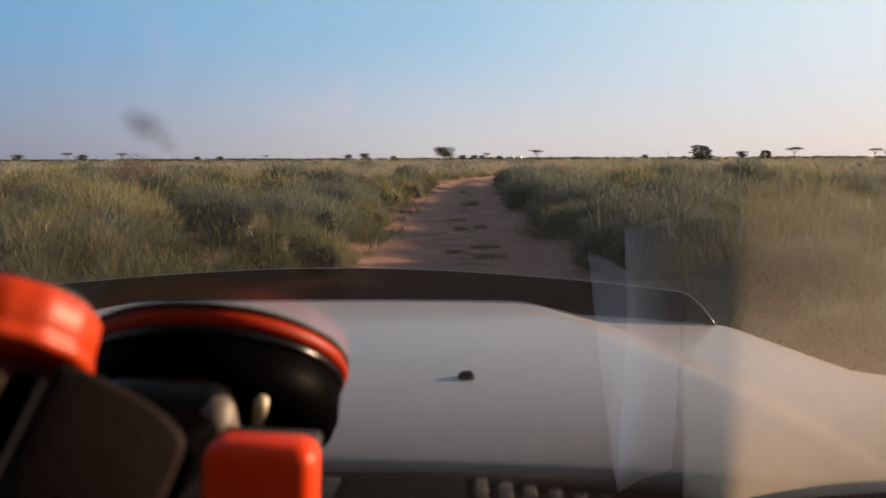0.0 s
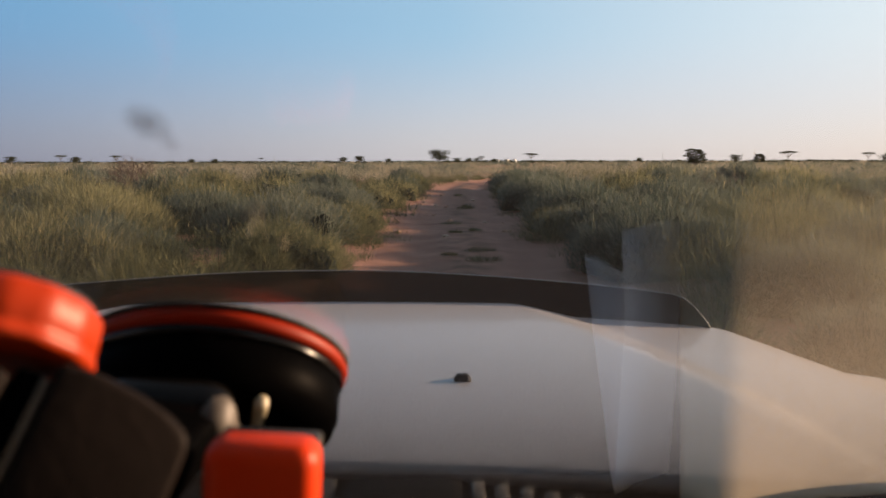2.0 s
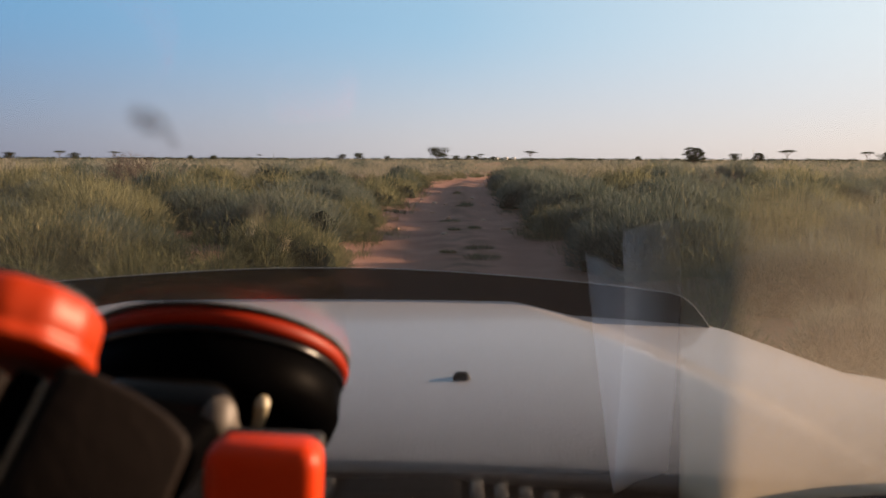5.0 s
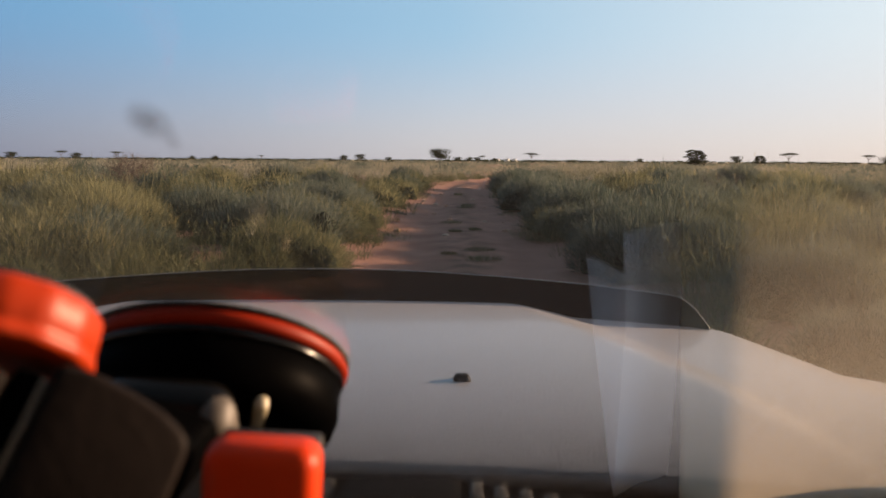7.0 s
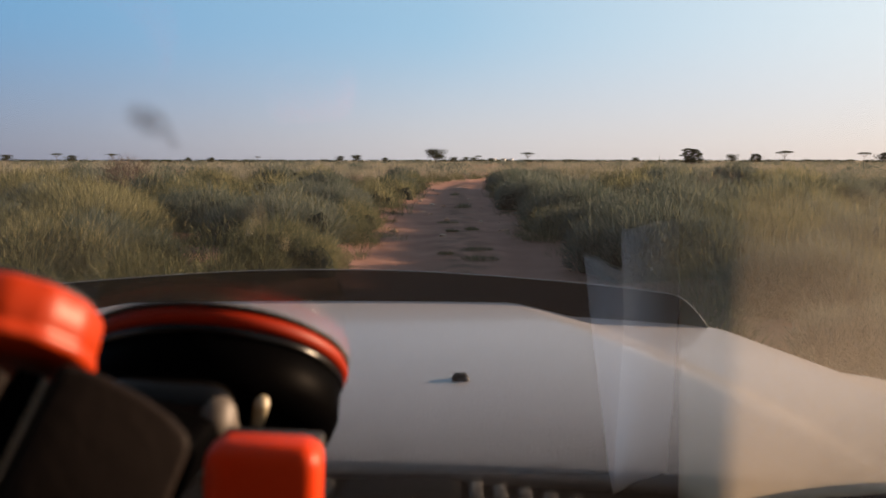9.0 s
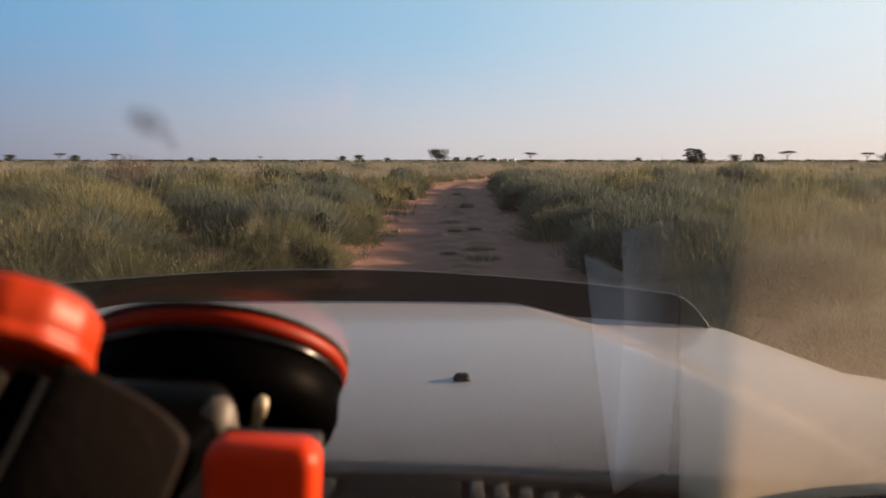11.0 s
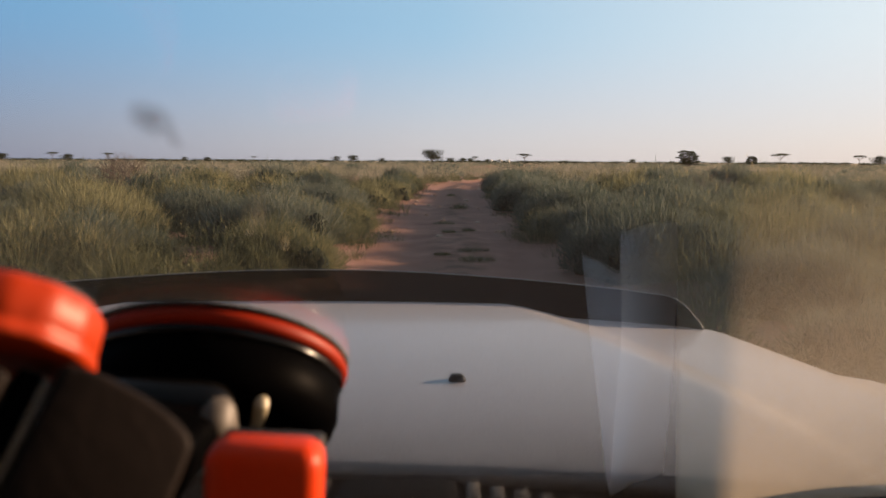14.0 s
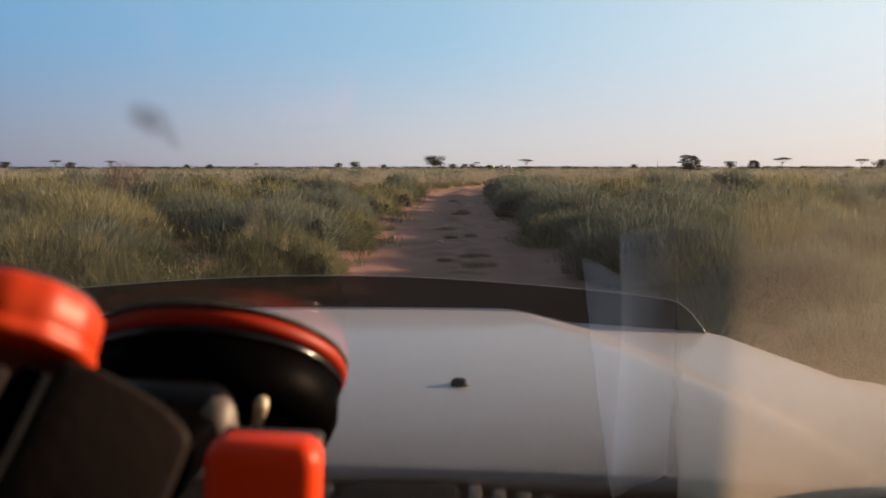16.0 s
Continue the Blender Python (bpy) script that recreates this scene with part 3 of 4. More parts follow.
def on_screen(x, y, z):
    """A frame that stands on the pane at (x, y, z): its z points into the cabin, its y up the pane."""
    m = Matrix(((1, 0, 0), (0, -GS * 0.8 / 0.75, -0.6), (0, 0.6, -0.8))).to_4x4()
    m.translation = (x, y, z)
    return m


def closer(bm):
    """The holder's arm stands nearer to the driver than its foot."""
    bm.transform(Matrix.Translation((0, 0, 1.45)) @ Matrix.Scale(0.83, 4) @ Matrix.Translation((0, 0, -1.45)))
    return bm


cup_at = on_screen(-0.0716, 0.2359, 1.3816)
cup = wpart("suction_cup", lathe([(0.030, -0.004), (0.0390, -0.004), (0.0391, 0.012), (0.0372, 0.017), (0.030, 0.0195), (0.010, 0.020)], 72, cup_at), GLOSS_BLACK, holder, "black suction cup")
wpart("rim", lathe([(0.0370, -0.0014), (0.0390, -0.0014), (0.0399, -0.0006), (0.0400, 0.0006), (0.0395, 0.0014), (0.0380, 0.0018)], 96, cup_at), RIM_BLACK, cup, "glossy black rounded rim")
wpart("ring", lathe([(0.036, -0.0062), (0.0402, -0.0060), (0.0412, -0.0040), (0.0408, -0.0020), (0.0396, -0.0012), (0.036, -0.0012)], 72, cup_at), RING_SHADED, cup, "orange locking ring with shade put into its colour")
wpart("seal", lathe([(0.02, -0.0070), (0.0414, -0.0070), (0.0413, -0.0064), (0.0402, -0.0060), (0.02, -0.0060)], 72, cup_at), RUBBER, cup, "black rubber seal")
hub_at = on_screen(-0.0723, 0.1987, 1.3833)
housing = wpart("lock_housing", box(-0.0185, 0.0172, -0.020, 0.0130, -0.0070, 0.010, 0.0080, 6, hub_at @ Matrix.Rotation(radians(-9), 4, "Z")), HUBGREY, holder, "rounded black lock housing")
# Beige piece added to imitate sunlight on the housing's right end.
wpart("sunlit_end", box(0.0060, 0.0176, -0.015, 0.0132, -0.0030, 0.0104, 0.0055, 5, hub_at @ Matrix.Rotation(radians(-9), 4, "Z")), SUNLIT, housing, "rounded beige piece standing in for sun on the housing")
# The lever's cream colour stands in for a glint.
wpart("lever", box(-0.0020, 0.0020, -0.024, 0.0085, 0.0, 0.005, 0.0018, 4, on_screen(-0.0510, 0.2085, 1.3826) @ Matrix.Rotation(radians(-16), 4, "Z")), CREAM, holder, "small lever painted cream for its glint")
wpart("clamp", closer(box(-0.0122, 0.0172, -0.014, 0.002, -0.036, -0.0030, 0.0055, 5, Matrix.Translation((-0.0475, 0.195, 1.3828)) @ Matrix.Rotation(radians(3), 4, "Y"))), ORANGE, holder, "orange clamp jaw")
# Unseen black back, added to keep the clamp's orange out of the windscreen reflection.
wpart("clamp_mask", closer(box(-0.0125, 0.0150, 0.0015, 0.013, -0.036, -0.007, 0.0015, 2, Matrix.Translation((-0.0475, 0.195, 1.3828)) @ Matrix.Rotation(radians(3), 4, "Y"))), PLASTIC, holder)
knob_at = on_screen(-0.095, 0.1668, 1.4178)
wpart("knob", closer(lathe([(0.014, -0.001), (0.0182, 0.0), (0.0194, 0.002), (0.0194, 0.0092), (0.0188, 0.0100), (0.0198, 0.0112), (0.0200, 0.0132), (0.0186, 0.0140), (0.012, 0.0142)], 140, knob_at, 14, 0.0003)), KNOB, holder, "ribbed orange tightening knob")
# Black disc added out of sight, so the glass mirrors less orange.
wpart("knob_mask", closer(lathe([(0.010, -0.0014), (0.0172, -0.0014), (0.0178, -0.0005), (0.0178, 0.0005), (0.010, 0.0005)], 48, knob_at)), PLASTIC, holder)
arm_mid = Vector((-0.0570, 0.1202, 1.4006))
arm_out = (arm_mid - Vector((0, 0, 1.45))).normalized()
arm_side = arm_out.cross(Vector((0, 0, 1))).normalized()
arm_turn = Matrix((arm_side, arm_out, arm_side.cross(arm_out))).transposed().to_4x4()
arm_turn.translation = arm_mid
arm_turn = arm_turn @ Matrix.Rotation(radians(27), 4, "Y")
arm_shape = bmesh.new()
rim = [(-0.0112, 0.0137), (-0.0048, 0.0139), (0.0022, 0.0129), (0.0077, 0.0114), (0.0119, 0.0094), (0.0132, 0.0072), (0.0132, -0.026), (-0.0112, -0.026)]
face = arm_shape.faces.new([arm_shape.verts.new((x, -0.003, z)) for x, z in rim])
grown = bmesh.ops.extrude_face_region(arm_shape, geom=[face])["geom"]
for v in grown:
    if isinstance(v, bmesh.types.BMVert):
        v.co.y = 0.014
bmesh.ops.recalc_face_normals(arm_shape, faces=arm_shape.faces[:])
bmesh.ops.bevel(arm_shape, geom=arm_shape.edges[:], offset=0.0014, segments=3, affect="EDGES", profile=0.5)
arm_shape.transform(arm_turn)
wpart("arm", arm_shape, ARM, holder, "dark brown plastic arm")
# Thin tan strip, added as the highlight along the arm's left edge.
wpart("edge_glint", box(-0.0127, -0.0116, -0.0026, 0.004, -0.024, 0.0105, 0.0004, 2, arm_turn), ARM_GLINT, holder, "tan strip painted as light along the arm edge")
wpart("joint", box(-0.0170, -0.0125, -0.001, 0.0125, -0.026, 0.0110, 0.0012, 3, arm_turn), GLOSS_BLACK, holder)
wpart("arm_socket", box(-0.036, -0.0172, -0.003, 0.012, -0.030, 0.0095, 0.0016, 3, arm_turn), ARM, holder)
wpart("neck", closer(box(-0.020, 0.018, -0.006, 0.045, -0.026, -0.006, 0.005, 3, Matrix.Translation((-0.0820, 0.182, 1.3840)) @ Matrix.Rotation(radians(20), 4, "Y"))), GLOSS_BLACK, holder)


# ---- grass ----
rng = np.random.default_rng(7)


def track_line(y):
    return np.array([track_x(v) for v in y])


def bare(x, y):
    """Patches of open red sand between the tussocks."""
    open_sand = np.zeros(len(x), bool)
    for cx, cy, rx, ry in ((-3.5, 10.6, 0.75, 1.1), (-3.0, 16.2, 0.9, 1.3), (-7.3, 14.6, 1.1, 0.9), (-8.6, 20.8, 1.5, 1.2), (-4.2, 23.5, 1.2, 1.6), (3.4, 9.2, 0.8, 0.9), (7.8, 13.6, 1.1, 0.9), (8.2, 23.4, 1.6, 1.2)):
        open_sand |= ((x - cx) / rx) ** 2 + ((y - cy) / ry) ** 2 < 1
    return open_sand


def scatter(count, r0, r1, a0, a1, gap=1.25):
    """Places between two distances and bearings from the car, off the track."""
    r = np.sqrt(rng.uniform(r0 * r0, r1 * r1, count))
    a = np.radians(rng.uniform(a0, a1, count))
    x, y = r * np.sin(a), r * np.cos(a)
    off = np.abs(x - track_line(y))
    edge = gap + 0.22 * np.sin(y * 0.8) + 0.18 * np.sin(y * 2.1 + x * 0.2)
    keep = (off > edge) & ~((np.abs(x + 0.25) < 1.45) & (y > -3.3) & (y < 2.2)) & ~bare(x, y)
    return x[keep], y[keep]


def stand(x, y):
    """How tall the grass stands, in broad patches: about 0.3 to 1."""
    return np.clip(0.68 + 0.22 * np.sin(x * 0.62 + 1.9 * np.sin(y * 0.23)) * np.sin(y * 0.41 + 1.5 * np.sin(x * 0.21 + 2)) + 0.14 * np.sin(x * 1.7 + y * 1.3), 0.3, 1)


def blades(x, y, per, tall, wide, spread, bend, segs, size=None):
    """Fine blades that fan out of tussocks at (x, y) into rounded mounds: upright in the middle, arching outwards at the rim.
    Returns verts, quads, tips."""
    n = len(x) * per
    cx, cy = np.repeat(x, per), np.repeat(y, per)
    size = rng.uniform(0.7, 1.2, len(x)) if size is None else size
    squash = np.repeat(rng.uniform(0.8, 1.25, len(x)), per)
    rel = np.sqrt(rng.uniform(0, 1, n))
    long = np.repeat(tall * size * stand(x, y), per) * (1 - 0.12 * rel) * rng.uniform(0.55, 1.08, n)
    out = rng.uniform(0, 2 * np.pi, n)
    rad = np.repeat(spread * size, per) * rel
    bx, by = cx + rad * np.cos(out) * squash, cy + rad * np.sin(out) / squash
    tilt = np.clip(bend * rel + rng.normal(0, 0.13, n), 0, 1.45)
    turn = out + rng.normal(0, 0.35, n)
    reach, rise = long * np.sin(tilt), long * np.cos(tilt)
    side = rng.uniform(0, 2 * np.pi, n)
    w = wide * rng.uniform(0.6, 1.3, n)
    verts = np.zeros((n, (segs + 1) * 2, 3))
    for k in range(segs + 1):
        t = k / segs
        go = reach * t ** 1.5
        px, py, pz = bx + go * np.cos(turn) - 0.05 * long * t * t, by + go * np.sin(turn), 0.03 + rise * t + 0.18 * reach * t * (1 - t)
        ww = w * (1 - 0.8 * t)
        verts[:, 2 * k] = np.stack([px - ww * np.cos(side), py - ww * np.sin(side), pz], 1)
        verts[:, 2 * k + 1] = np.stack([px + ww * np.cos(side), py + ww * np.sin(side), pz], 1)
    base = (np.arange(n) * (segs + 1) * 2)[:, None, None]
    quad = np.array([[2 * k, 2 * k + 1, 2 * k + 3, 2 * k + 2] for k in range(segs)])[None]
    tips = verts[:, -2:].mean(1)
    return verts.reshape(-1, 3), (base + quad).reshape(-1, 4), tips


def twigs(x, y, size, per, tall, long, wide):
    """Short feathery sprigs that make the mounds at (x, y) bushy: thick near the mound's surface, pointing outwards."""
    n = len(x) * per
    big = np.repeat(tall * size * stand(x, y), per)
    tilt = np.arccos(rng.uniform(0.08, 1, n))
    turn = rng.uniform(0, 2 * np.pi, n)
    way = np.stack([np.sin(tilt) * np.cos(turn), np.sin(tilt) * np.sin(turn), np.cos(tilt)], 1)
    far_out = (big * rng.uniform(0.5, 1.0, n) ** 0.7 * (0.95 - 0.15 * np.sin(tilt) ** 2))[:, None]
    p = np.stack([np.repeat(x, per), np.repeat(y, per), np.full(n, 0.03)], 1) + way * far_out
    d = way + rng.normal(0, 0.55, (n, 3)) + (0, 0, 0.35)
    d *= (long * rng.uniform(0.5, 1.2, n) / np.linalg.norm(d, axis=1))[:, None]
    s = np.cross(d, rng.normal(0, 1, (n, 3)))
    s *= (wide * rng.uniform(0.6, 1.3, n) / np.linalg.norm(s, axis=1))[:, None]
    v = np.stack([p - s, p + s, p + d + s * 0.25, p + d - s * 0.25], 1).reshape(-1, 3)
    return v, np.arange(len(v)).reshape(-1, 4), p + d


def mound_size(x):
    return rng.uniform(0.5, 1.25, len(x))


def bushy(x, y, per, tall, wide, spread, bend, segs, sprigs, long, thin):
    size = mound_size(x)
    return [blades(x, y, per, tall, wide, spread, bend, segs, size), twigs(x, y, size, sprigs, tall, long, thin)]


def grass(name, label, mat, sets):
    vs, fs, at = [], [], 0
    for v, f, _ in sets:
        vs.append(v)
        fs.append(f + at)
        at += len(v)
    ob = new(name, mesh_from_arrays(name, np.concatenate(vs), np.concatenate(fs), mat, 4))
    return tagged(ob, label, "grass", kind="stuff")


near = bushy(*scatter(80, 8, 18, -42, 42, 1.75), 480, 0.72, 0.0026, 0.40, 1.2, 2, 1100, 0.10, 0.0024)
near += bushy(*scatter(42, 3, 8, -60, 60, 2.2), 320, 1.2, 0.0022, 0.40, 1.2, 2, 800, 0.09, 0.002)
near.append(blades(*scatter(900, 3, 18, -42, 42, 1.35), 36, 0.36, 0.0032, 0.2, 0.9, 2))
hy = rng.uniform(9, 70, 120)
hx = track_line(hy) + rng.uniform(1.9, 4.2, 120)
near += bushy(hx, hy, 120, 1.15, 0.0045, 0.42, 1.15, 2, 320, 0.12, 0.0045)
ly = rng.uniform(7, 65, 100)
lx = track_line(ly) - rng.uniform(2.0, 3.3, 100)
near += bushy(lx, ly, 170, 0.85, 0.0036, 0.40, 1.15, 2, 420, 0.11, 0.0036)
# tall thick stands close to the car, on both sides of the track
stands = []
for x0, x1, y0, y1, count in ((-9.5, -3.0, 7.6, 10.6, 26), (3.6, 10.0, 6.0, 11.5, 40)):
    x, y = rng.uniform(x0, x1, count), rng.uniform(y0, y1, count)
    keep = ~bare(x, y)
    made = bushy(x[keep], y[keep], 520, 1.32, 0.0022, 0.5, 0.95, 2, 900, 0.11, 0.0022)
    stands.append(made[0])
    near += made
# the verges beside and behind the car
near += bushy(*scatter(240, 2.6, 9, 45, 315, 1.8), 110, 0.95, 0.006, 0.55, 1.15, 2, 150, 0.12, 0.006)
middle = bushy(*scatter(430, 18, 48, -38, 38, 1.75), 120, 0.85, 0.0058, 0.45, 1.2, 2, 260, 0.14, 0.0052)
middle += [blades(*scatter(3000, 18, 48, -38, 38, 1.35), 16, 0.42, 0.007, 0.3, 0.9, 1),
           blades(*scatter(260, 3, 30, 42, 318, 2.0), 100, 1.2, 0.007, 0.45, 1.15, 2)]
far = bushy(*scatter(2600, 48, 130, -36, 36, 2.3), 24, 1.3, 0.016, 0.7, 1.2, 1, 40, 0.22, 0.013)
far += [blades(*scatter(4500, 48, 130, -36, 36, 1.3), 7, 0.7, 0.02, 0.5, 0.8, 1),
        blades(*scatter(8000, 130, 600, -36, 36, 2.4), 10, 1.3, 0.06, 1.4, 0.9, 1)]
grass("grass", "tall green and straw-coloured grass tussocks beside the track", GRASS, near + middle)
grass("far_grass", "dry grass covering the plain, paled to carry distance haze", FARGRASS, far)


def seed_heads(tips, share, size):
    """Feathery heads at the tips of some blades."""
    tips = tips[rng.random(len(tips)) < share]
    n = len(tips)
    vs, k = [], 7
    for i in range(k):
        d = rng.normal(0, 1, (n, 3)) * (0.3, 0.3, 0.2) + (0, 0, 1.0)
        d /= np.linalg.norm(d, axis=1)[:, None]
        p = tips + np.array((0, 0, 1.0)) * size * 1.6 * (i / k - 0.7)
        q = p + d * size
        s = np.cross(d, rng.normal(0, 1, (n, 3)))
        s *= 0.0016 / np.linalg.norm(s, axis=1)[:, None]
        vs.append(np.stack([p - s, p + s, q + s * 0.3, q - s * 0.3], 1))
    v = np.concatenate(vs).reshape(-1, 3)
    ob = new("seed_heads", mesh_from_arrays("seed_heads", v, np.arange(len(v)).reshape(-1, 4), HEADS, 4))
    tagged(ob, "pale feathery seed heads on the tall grass", "seed heads", kind="stuff")


tall_tips = np.concatenate([near[0][2], *(v[2] for v in stands)])
seed_heads(tall_tips[tall_tips[:, 2] > 0.55], 0.05, 0.045)

# low tufts on the ridge between the ruts
ty = np.array([10.9, 11.6, 12.1, 15.3, 15.7, 17.4, 23.0, 23.9, 31.5])
tuft = blades(track_line(ty) + 0.26 * np.sin(ty * 5.3), ty, 300, 0.22, 0.003, 0.26, 1.1, 2, rng.uniform(0.35, 1.15, len(ty)))
grass("track_tufts", "low green tufts on the ridge between the ruts", GRASS, [tuft])


# ---- shrubs and trees ----
def leaf_cloud(centers, count, size):
    """Loose leaf quads round ellipsoid clumps (x, y, z, radius, height)."""
    vs = []
    for x, y, z, r, h in centers:
        d = rng.normal(0, 1, (count, 3))
        d /= np.linalg.norm(d, axis=1)[:, None]
        p = d * (rng.uniform(0.35, 1.0, count) ** 0.6)[:, None] * (r, r, h) * rng.uniform(0.85, 1.15, (count, 1)) + (x, y, z)
        a, b = rng.normal(0, 1, (count, 3)), rng.normal(0, 1, (count, 3))
        a *= size * rng.uniform(0.6, 1.3, (count, 1)) / np.linalg.norm(a, axis=1)[:, None]
        b = np.cross(a, b)
        b *= 0.45 * size / np.linalg.norm(b, axis=1)[:, None]
        vs.append(np.stack([p - a, p + b, p + a, p - b], 1))
    v = np.concatenate(vs).reshape(-1, 3)
    return v


def leaf_part(name, v, mat, parent, label=""):
    ob = new(name, mesh_from_arrays(name, v, np.arange(len(v)).reshape(-1, 4), mat, 4))
    ob.parent = parent
    return tagged(ob, label)


def place(proto, spots):
    for k, (x, y, z, s, turn) in enumerate(spots):
        if k == 0:
            ob = proto
            ob.matrix_basis = pose(x, y, z, 0, 0, turn) @ Matrix.Scale(s, 4)
        else:
            ob = copy_thing(proto, pose(x, y, z, 0, 0, turn))
            ob.scale = (s, s, s)


def mound_bush(name, wide, tall, sprigs, mat, label, cat, long, thin, fine):
    """A broad rounded bush: uneven domes grown together, thick with fine sprigs, round dark cores painted as shade."""
    root = thing(name, 0, 0, 0, label, cat, "shrubs in the grass")
    domes = [(0, 0, wide * 0.36, tall)]
    for i in range(6):
        a = 2 * math.pi * i / 6 + rng.uniform(-0.4, 0.4)
        r = wide * rng.uniform(0.2, 0.33)
        domes.append((r * math.cos(a), r * math.sin(a), wide * rng.uniform(0.16, 0.24), tall * rng.uniform(0.55, 0.9)))
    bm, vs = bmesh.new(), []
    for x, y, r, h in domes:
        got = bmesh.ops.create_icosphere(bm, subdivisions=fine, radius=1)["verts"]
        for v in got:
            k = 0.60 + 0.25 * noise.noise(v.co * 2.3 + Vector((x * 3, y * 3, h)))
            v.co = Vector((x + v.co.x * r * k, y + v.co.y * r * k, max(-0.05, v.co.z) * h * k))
        n = int(sprigs * r * r / (wide * wide * 0.36))
        tilt, turn = np.arccos(rng.uniform(0.0, 1, n)), rng.uniform(0, 2 * np.pi, n)
        way = np.stack([np.sin(tilt) * np.cos(turn), np.sin(tilt) * np.sin(turn), np.cos(tilt)], 1)
        lump = 0.9 + 0.14 * np.sin(turn * 5 + x * 7) * np.sin(tilt * 6 + y * 5)
        p = way * (rng.uniform(0.45, 1.0, n) ** 0.6 * lump)[:, None] * (r, r, h) + (x, y, 0)
        d = way * (1, 1, 0.8) + rng.normal(0, 0.38, (n, 3)) + (0, 0, 0.55)
        d *= (long * rng.uniform(0.4, 1.25, n) * np.where(rng.random(n) < 0.07, 2.4, 1) / np.linalg.norm(d, axis=1))[:, None]
        s = np.cross(d, rng.normal(0, 1, (n, 3)))
        s *= (thin * rng.uniform(0.6, 1.3, n) / np.linalg.norm(s, axis=1))[:, None]
        vs.append(np.stack([p - s, p + s, p + d + s * 0.2, p + d - s * 0.2], 1).reshape(-1, 3))
    # These dark domes put the bush's inner shade into colour.
    part("shade_core", bm, SHADE_CORE, root, "dark core painted as the shade inside the bush")
    leaf_part("foliage", np.concatenate(vs), mat, root)
    return root


def grow_shrubs(name, wide, tall, mat, label, cat, spots, grades):
    """Plants one bush for each range of distance, finer where it stands close to the track's start, and copies it to the spots of that range."""
    near_edge = 0
    for edge, sprigs, long, thin in grades:
        here = [p for p in spots if near_edge <= p[1] < edge]
        if here:
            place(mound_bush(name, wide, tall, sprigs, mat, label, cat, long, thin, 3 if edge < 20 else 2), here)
        near_edge = edge


shrub_spots = (
      [(3.4, 6.8, 0.05, 0.75, 15), (4.9, 8.6, 0.06, 0.9, 200), (2.95, 4.9, 0.03, 0.55, 100), (4.6, 14.2, 0.08, 1.0, 310), (5.9, 19.5, 0.08, 1.1, 20),
       (-3.7, 20.5, 0.08, 0.95, 50), (-8.2, 23, 0.08, 1.15, 170), (-5.0, 33, 0.08, 1.05, 80), (-13, 29, 0.08, 1.2, 230), (8.6, 26, 0.08, 1.15, 150), (10.5, 36, 0.08, 1.3, 220),
       (-4.4, 9.6, 0.05, 0.8, 21), (-7.4, 11.8, 0.05, 0.95, 201), (-6.2, 8.6, 0.05, 0.7, 111), (-2.75, 12.7, 0.06, 1.02, 160), (-2.7, 19.3, 0.06, 0.95, 270), (-2.0, 33.5, 0.06, 0.9, 70), (-4.6, 15.4, 0.06, 0.95, 33), (-5.6, 16.6, 0.06, 0.85, 133), (-9.6, 18.6, 0.08, 1.0, 263), (-14.2, 22.5, 0.08, 1.1, 93), (4.9, 17.0, 0.06, 1.05, 310), (6.6, 17.8, 0.06, 1.0, 60), (8.3, 18.8, 0.06, 1.05, 180), (10.6, 20.6, 0.06, 1.1, 250), (12.8, 22.4, 0.06, 1.0, 350), (6.2, 12.9, 0.06, 0.85, 222),
       (5.4, 41, 0.08, 1.1, 40), (-9.5, 44, 0.08, 1.3, 300), (-19, 40, 0.08, 1.3, 10), (16, 42, 0.08, 1.4, 120), (-2.5, 48, 0.08, 1.1, 90)]
      + [(track_x(y) + 1.35 + 0.95 * (0.82 + 0.15 * math.sin(y * 2.9)) + 0.3 * math.sin(y * 1.7) ** 2, y + 0.4 * math.sin(y * 5), 0.08, 0.82 + 0.22 * math.sin(y * 2.9), y * 77 % 360) for y in (10.3, 12.3, 14.5, 17, 19.6, 22.2, 24.6, 27.2, 30, 33, 36, 39.5, 43, 47, 52)]
      + [(track_x(y) + 2.75 + 0.25 * math.sin(y * 1.9), y, 0.06, 0.95 + 0.12 * math.sin(y * 3.7), y * 131 % 360) for y in (9.4, 11.4, 13.4, 15.8, 18.3, 20.9, 23.4, 25.9, 28.6, 31.5, 34.5, 37.8)])
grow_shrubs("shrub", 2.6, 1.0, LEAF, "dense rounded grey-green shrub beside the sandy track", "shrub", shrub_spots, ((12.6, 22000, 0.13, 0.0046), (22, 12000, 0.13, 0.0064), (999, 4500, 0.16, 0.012)))
